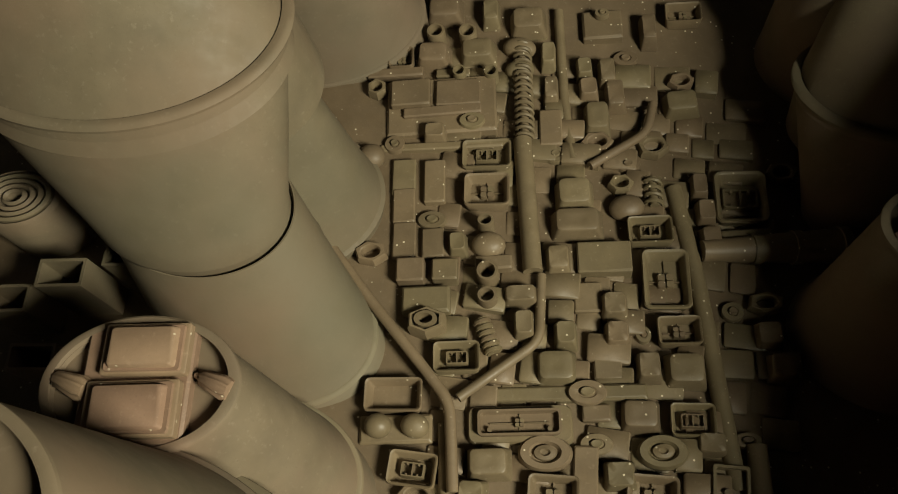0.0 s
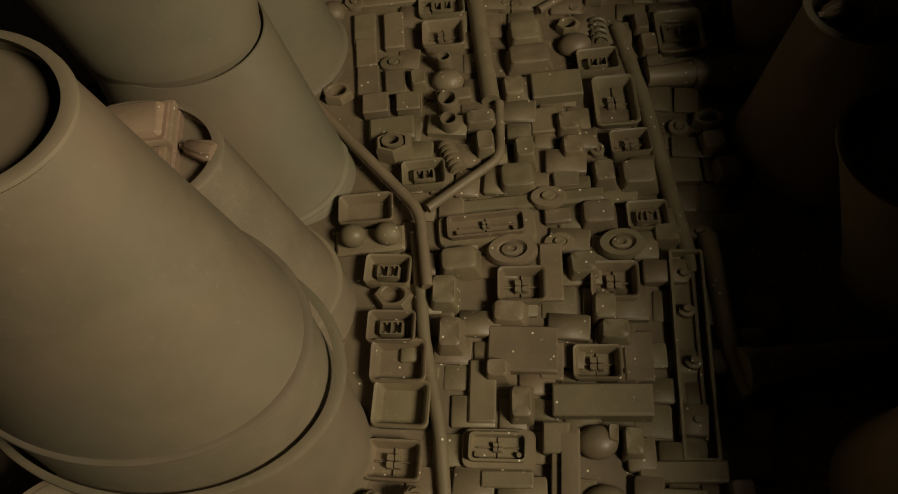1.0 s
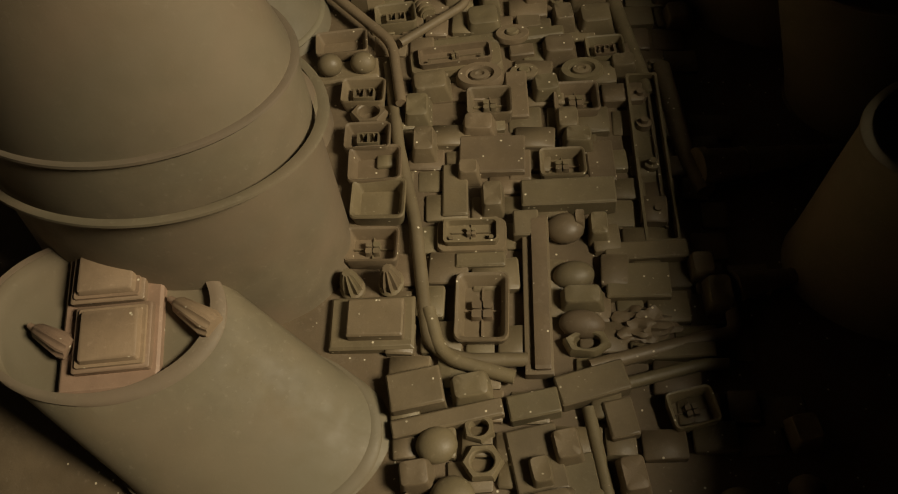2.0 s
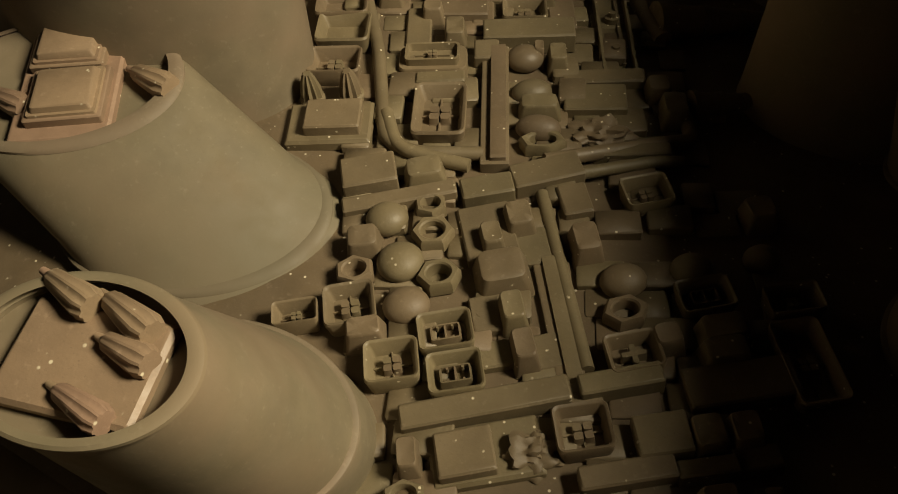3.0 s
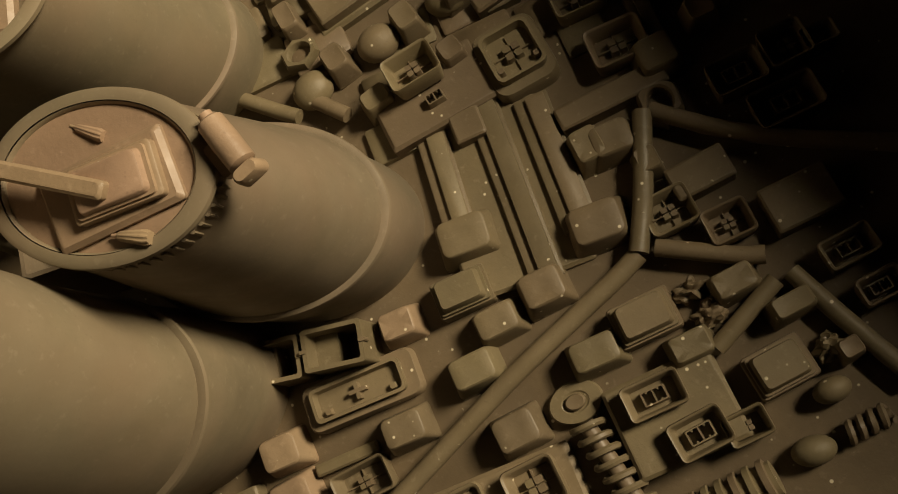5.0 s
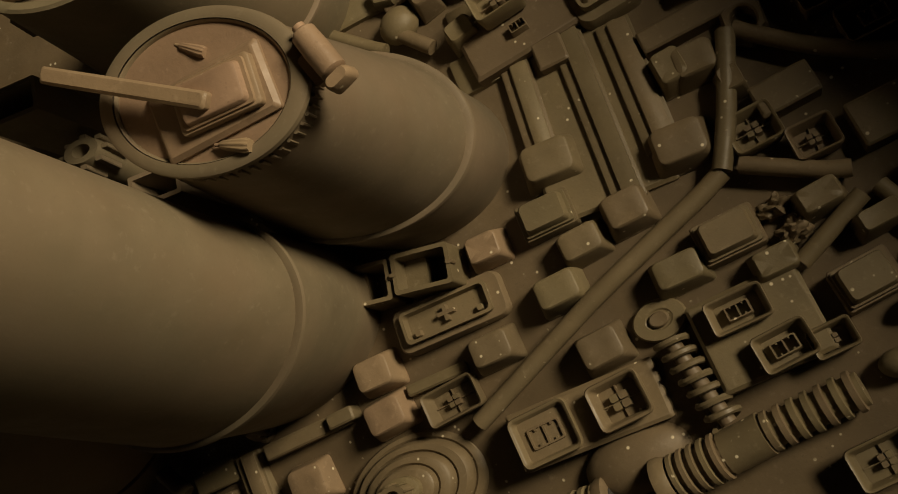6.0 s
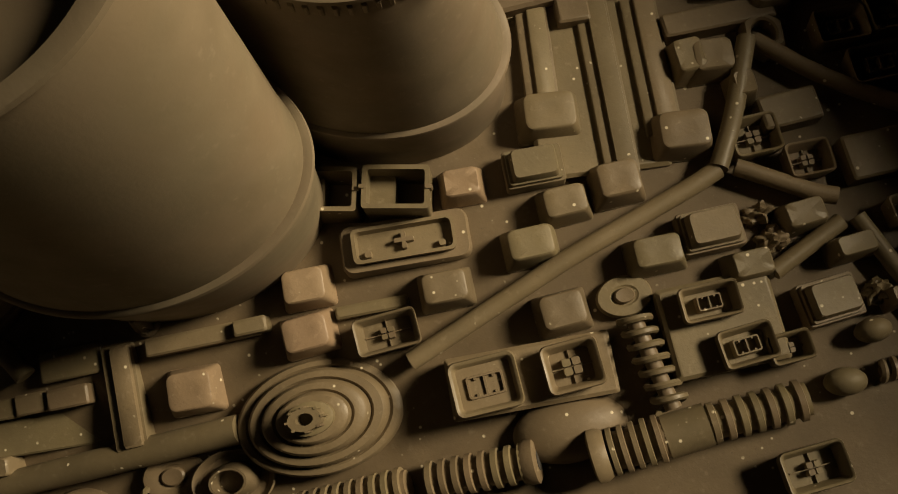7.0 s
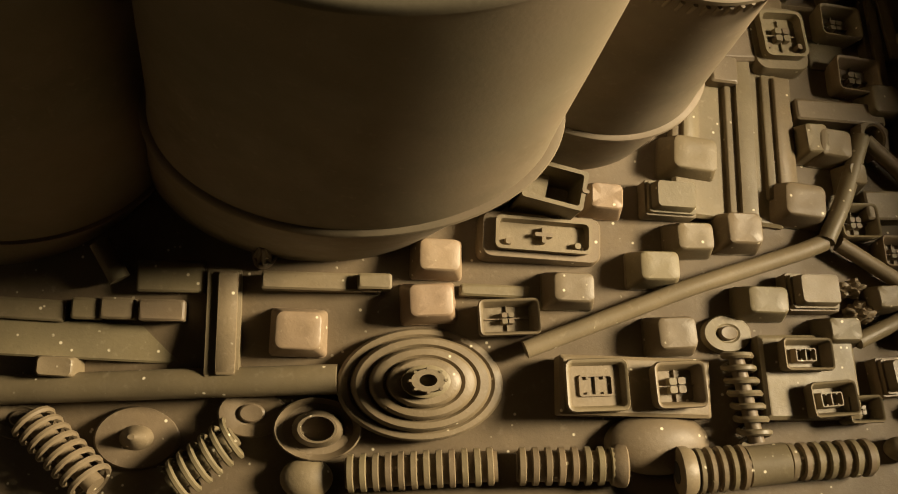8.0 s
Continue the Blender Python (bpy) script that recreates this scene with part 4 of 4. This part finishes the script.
key(0.0001, 0.0332, 18, 0.0085, 0.0127)
bar(-0.0083, 0.0330, 17, 0.0118, 0.0148, h=0.0030)
bar(-0.0037, 0.0178, 17, 0.0115, 0.0101, h=0.0030)
key(0.0057, 0.0190, 18, 0.0080, 0.0127)
strip(0.0151, 0.0337, 16, 0.0091, 0.0555, h=0.0030)
bar(0.0141, 0.0219, 18, 0.0116, 0.0138, h=0.0025)
bar(-0.0040, -0.0016, 19, 0.0532, 0.0089, h=0.0060)
bar(0.0365, 0.0115, 19, 0.0264, 0.0076, h=0.0070)
key(-0.0240, -0.0219, 16, 0.0070, 0.0113)
plate(-0.0017, -0.0164, 17, 0.0340, 0.0198, h=0.0030)
bar(-0.0072, -0.0188, 17, 0.0176, 0.0150, h=0.0035, lift=0.0030)
crinkle(0.0120, -0.0145, 17, 0.0160, 0.0135)
tray(0.0266, -0.0073, 17, 0.0174, 0.0164, 'slot')
bar(0.0496, -0.0062, 16, 0.0163, 0.0137, h=0.0070)
key(0.0628, -0.0039, 15, 0.0108, 0.0119)
key(0.0734, -0.0013, 15, 0.0101, 0.0113)
nut(-0.0231, -0.0337, 15, 0.0129, 0.0103)
egg(-0.0221, -0.0467, 15, 0.0138, 0.0120)
key(-0.0120, -0.0412, 17, 0.0083, 0.0101)
egg(0.0019, -0.0393, 18, 0.0141, 0.0118)
key(0.0125, -0.0362, 18, 0.0084, 0.0106)
egg(0.0265, -0.0325, 18, 0.0147, 0.0112)
bar(0.0403, -0.0190, 17, 0.0283, 0.0078, h=0.0060)
bar(0.0628, -0.0143, 16, 0.0176, 0.0057, h=0.0060)
key(0.0660, -0.0244, 15, 0.0118, 0.0080)
bar(0.0459, -0.0362, 16, 0.0254, 0.0060)
key(0.0656, -0.0346, 13, 0.0115, 0.0071)
key(0.0292, -0.0343, 18, 0.0086, 0.0052)
key(-0.0025, -0.0587, 17, 0.0105, 0.0076)
key(0.0234, -0.0522, 19, 0.0082, 0.0085)
tray(0.0399, 0.0217, 18, 0.0177, 0.0147, 'cross')
nut(0.0363, 0.0392, 18, 0.0152, 0.0120)
egg(0.0349, 0.0523, 18, 0.0163, 0.0137)
egg(0.0571, 0.0607, 19, 0.0155, 0.0133)
tray(0.0615, 0.0483, 18, 0.0185, 0.0137, 'four')
key(0.0670, 0.0346, 18, 0.0159, 0.0101)
key(0.0678, 0.0262, 16, 0.0156, 0.0090)
bar(0.0724, 0.0164, 18, 0.0344, 0.0144, h=0.0060)
key(0.0500, 0.0291, 18, 0.0098, 0.0091)
key(0.0211, 0.0659, 19, 0.0104, 0.0141)
bar(0.0154, 0.0871, 19, 0.0109, 0.0148)
tray(0.0898, 0.0511, 18, 0.0186, 0.0122, 'slot')
tray(0.0928, 0.0263, 16, 0.0163, 0.0316, 'slot')
egg(0.0942, -0.0471, 12, 0.0129, 0.0095)
bar(0.0768, -0.0089, 15, 0.0141, 0.0078)
strip(0.0834, -0.0367, 12, 0.0080, 0.0393, h=0.0040)
egg(0.0809, 0.0703, 19, 0.0130, 0.0106)
tray(0.0406, 0.0942, 21, 0.0180, 0.0150, 'slot')
key(0.0808, 0.0924, 21, 0.0115, 0.0116)
plug(-0.0778, -0.0391, -28, 0.0154, 0.0090, coat=PINKISH, lift=0.1008)
plug(-0.0626, -0.0434, -31, 0.0157, 0.0092, coat=PINKISH, lift=0.1008)
plug(-0.0604, -0.0513, -21, 0.0131, 0.0085, coat=PINKISH, lift=0.1008)
plug(-0.0660, -0.0638, -25, 0.0147, 0.0079, coat=PINKISH, lift=0.1008)
plate(-0.0704, -0.0536, -6, 0.0340, 0.0245, coat=PINKISH, h=0.0030, lift=0.1000)

plate(-0.0385, -0.1100, 5, 0.0290, 0.0160, coat=PINKISH, h=0.0030, lift=0.1120)
pad(-0.0360, -0.1104, 1, 0.0198, 0.0115, coat=PINKISH, h=0.0045, lift=0.1150)
plug(-0.0360, -0.1205, -22, 0.0075, 0.0037, coat=PINKISH, lift=0.1130)
clip(-0.0114, -0.1113, 23, 0.0108, 0.0149, h=0.0100, lift=0.1130)

bar(-0.0545, -0.1030, -29, 0.0420, 0.0038, coat=PINKISH, h=0.0040, lift=0.1180)
plug(-0.0399, -0.0976, -36, 0.0069, 0.0031, coat=PINKISH, lift=0.1120)
gear(-0.1123, -0.0343, -6, 0.0164, 0.0109, lift=0.0600)
gear(-0.1158, -0.0722, -4, 0.0195, 0.0124, lift=0.0450)
post(-0.1217, -0.0543, -2, 0.0203, 0.0107, h=0.0600)
post(-0.1011, -0.0797, -1, 0.0186, 0.0107, h=0.0400)

nut(-0.0973, -0.1442, 5, 0.0063, 0.0050)
plate(0.0139, -0.0626, 11, 0.0361, 0.0219, h=0.0060)
tray(0.0115, -0.0564, 12, 0.0163, 0.0116, 'slot', lift=0.0060)
cross(0.0151, -0.0653, 12, 0.0102, 0.0080, lift=0.0060)
trayl(0.0410, -0.0599, 11, 0.0207, 0.0241, 'slot')
tray(0.0636, -0.0487, 7, 0.0162, 0.0125, 'slot')
tray(0.0701, -0.0679, 7, 0.0171, 0.0134, 'slot')
key(0.0947, -0.0669, 6, 0.0094, 0.0084)
strip(0.0793, -0.0526, 6, 0.0066, 0.0415, h=0.0040)
bar(0.0637, -0.0825, 7, 0.0333, 0.0075, h=0.0060)
key(0.0531, -0.0952, 8, 0.0099, 0.0114)
tray(0.0975, -0.0895, 7, 0.0153, 0.0111, 'four')
tray(0.1066, -0.1022, 8, 0.0187, 0.0116, 'four')
tray(0.1120, -0.0862, 7, 0.0126, 0.0122, 'slot')
bar(0.0792, -0.1133, 9, 0.0169, 0.0100, h=0.0060)
key(0.0672, -0.1053, 7, 0.0072, 0.0082)
tray(0.0817, -0.1290, 8, 0.0127, 0.0104, 'slot')
bar(0.1009, -0.1290, 9, 0.0187, 0.0131, h=0.0060)
tray(0.1068, -0.1454, 12, 0.0139, 0.0086, 'four')
tray(0.1101, -0.1572, 12, 0.0113, 0.0076, 'four')
key(0.0893, -0.1547, 10, 0.0125, 0.0062)
crinkle(0.0945, -0.1673, 12, 0.0086, 0.0065)
egg(0.0910, -0.1775, 13, 0.0098, 0.0066)
spring(0.0961, -0.1875, 12, 0.0111, 0.0067)
tray(0.0691, -0.1802, 11, 0.0117, 0.0084, 'slot')
tray(0.1209, -0.0871, 7, 0.0096, 0.0067, 'slot')
key(0.0982, -0.1693, 12, 0.0063, 0.0054)

plate(0.0529, -0.1721, 8, 0.0311, 0.0253, h=0.0060)
tray(0.0495, -0.1665, 8, 0.0162, 0.0099, 'four', lift=0.0035)
tray(0.0577, -0.1788, 10, 0.0150, 0.0106, 'four', lift=0.0035)
key(0.0623, -0.1569, 9, 0.0126, 0.0081)
key(0.0379, -0.1510, 7, 0.0153, 0.0095)
pad(0.0531, -0.1460, 8, 0.0177, 0.0121)
key(0.0778, -0.1446, 11, 0.0129, 0.0080)
crinkle(0.0667, -0.1427, 9, 0.0092, 0.0055)
crinkle(0.0695, -0.1503, 10, 0.0090, 0.0064)
pad(0.0813, -0.1685, 12, 0.0161, 0.0121)
tray(0.0682, -0.1207, 9, 0.0141, 0.0119, 'slot')
tray(0.0712, -0.2115, 13, 0.0174, 0.0116, 'slot')
egg(0.0821, -0.1902, 12, 0.0113, 0.0076)

tray2(-0.0529, -0.1252, -5, 0.0194, 0.0128, 'hole')
tray2(-0.0324, -0.1270, -5, 0.0189, 0.0125, 'hole')
key(0.0598, -0.0957, 4, 0.0135, 0.0108)

plate(0.0252, -0.0952, 3, 0.0382, 0.0622, h=0.0020)
strip(0.0104, -0.0912, 2, 0.0095, 0.0355, h=0.0040)
strip(0.0292, -0.0980, 4, 0.0098, 0.0597, h=0.0045)
bar(0.0217, -0.0757, 5, 0.0096, 0.0097, h=0.0060)
strip(0.0430, -0.0948, 4, 0.0105, 0.0439, h=0.0040)
key(0.0490, -0.1174, 1, 0.0165, 0.0124)
key(0.0121, -0.1080, 1, 0.0173, 0.0125)

key(-0.0144, -0.1257, 5, 0.0123, 0.0093, coat=PINKISH)
pad(0.0064, -0.1227, 6, 0.0172, 0.0115)
key(0.0142, -0.1342, 7, 0.0139, 0.0097)
key(0.0294, -0.1296, 7, 0.0139, 0.0113)
trayl(-0.0318, -0.1399, 5, 0.0383, 0.0147, 'cross')
key(-0.0615, -0.1496, 8, 0.0145, 0.0110, coat=PINKISH)
key(-0.0618, -0.1628, 9, 0.0155, 0.0111, coat=PINKISH)
key(0.0038, -0.1449, 7, 0.0148, 0.0102)
key(-0.0210, -0.1544, 8, 0.0148, 0.0101)
bar(-0.0939, -0.1604, 7, 0.0358, 0.0054)
bar(-0.0788, -0.1589, 7, 0.0102, 0.0047, h=0.0065)
bar(-0.0429, -0.1571, 6, 0.0216, 0.0037, h=0.0030)
tray(-0.0384, -0.1650, 10, 0.0187, 0.0111, 'slot')
key(-0.0981, -0.1752, 8, 0.0159, 0.0128, coat=PINKISH)
plate(0.0010, -0.1809, 6, 0.0464, 0.0175, h=0.0070)
tray(-0.0114, -0.1822, 10, 0.0193, 0.0156, 'four', lift=0.0040)
tray(0.0122, -0.1796, 9, 0.0160, 0.0138, 'slot', lift=0.0040)
key(0.0110, -0.1643, 10, 0.0143, 0.0109)
disc(0.0283, -0.1615, 9, 0.0158, 0.0117)
coil(0.0293, -0.1681, 0.0375, -0.1935, R=0.0043)
dome(-0.0602, -0.1864, 9, 0.0503, 0.0336)
domeflat(0.0108, -0.1959, 8, 0.0328, 0.0189)
ringcup(-0.0876, -0.2020, 7, 0.0263, 0.0187)
disc(-0.1074, -0.1994, 7, 0.0206, 0.0146)
cone(-0.1394, -0.2097, 7, 0.0257, 0.0192)
coil(-0.1115, -0.2071, -0.1269, -0.2229)
coil(-0.1711, -0.2084, -0.1483, -0.2253)
disc(-0.1746, -0.2074, 6, 0.0188, 0.0133)
hose(-0.0303, -0.2074, -0.0010, -0.2042, mouth=1)
hose(-0.0781, -0.2144, -0.0357, -0.2079)
hose(0.0456, -0.1984, 0.0712, -0.1940)
hose(0.0165, -0.2042, 0.0345, -0.2008, R=0.0066, mouth=0)
pipe_piece(0.0345, -0.2008, 0.0457, -0.1984, r=0.0060)
barrel(-0.0885, -0.2166, 6, 0.0157, 0.0123)
bar(-0.1763, -0.1765, 6, 0.0200, 0.0064, h=0.0060)
bar(-0.1604, -0.1748, 6, 0.0083, 0.0064, h=0.0060)
bar(-0.1512, -0.1739, 7, 0.0100, 0.0064, h=0.0060)
bar(-0.1384, -0.1732, 8, 0.0134, 0.0064, h=0.0060)
bar(-0.1574, -0.1835, 6, 0.0556, 0.0114, h=0.0030)
key(-0.1657, -0.1916, 6, 0.0126, 0.0065)
strip(-0.1202, -0.1750, 8, 0.0102, 0.0320, h=0.0060)
pipe_piece(-0.1827, -0.2006, -0.0849, -0.1881)
peg(-0.1120, -0.1533, 9, 0.0076, 0.0108)
tilt(-0.1564, -0.1623, 7, 0.0098, 0.0110)
bar(-0.1378, -0.1632, 7, 0.0202, 0.0096, h=0.0030)
key(0.0793, -0.0756, 7, 0.0126, 0.0118)
nut(0.0759, -0.0892, 3, 0.0125, 0.0146)

tiles()
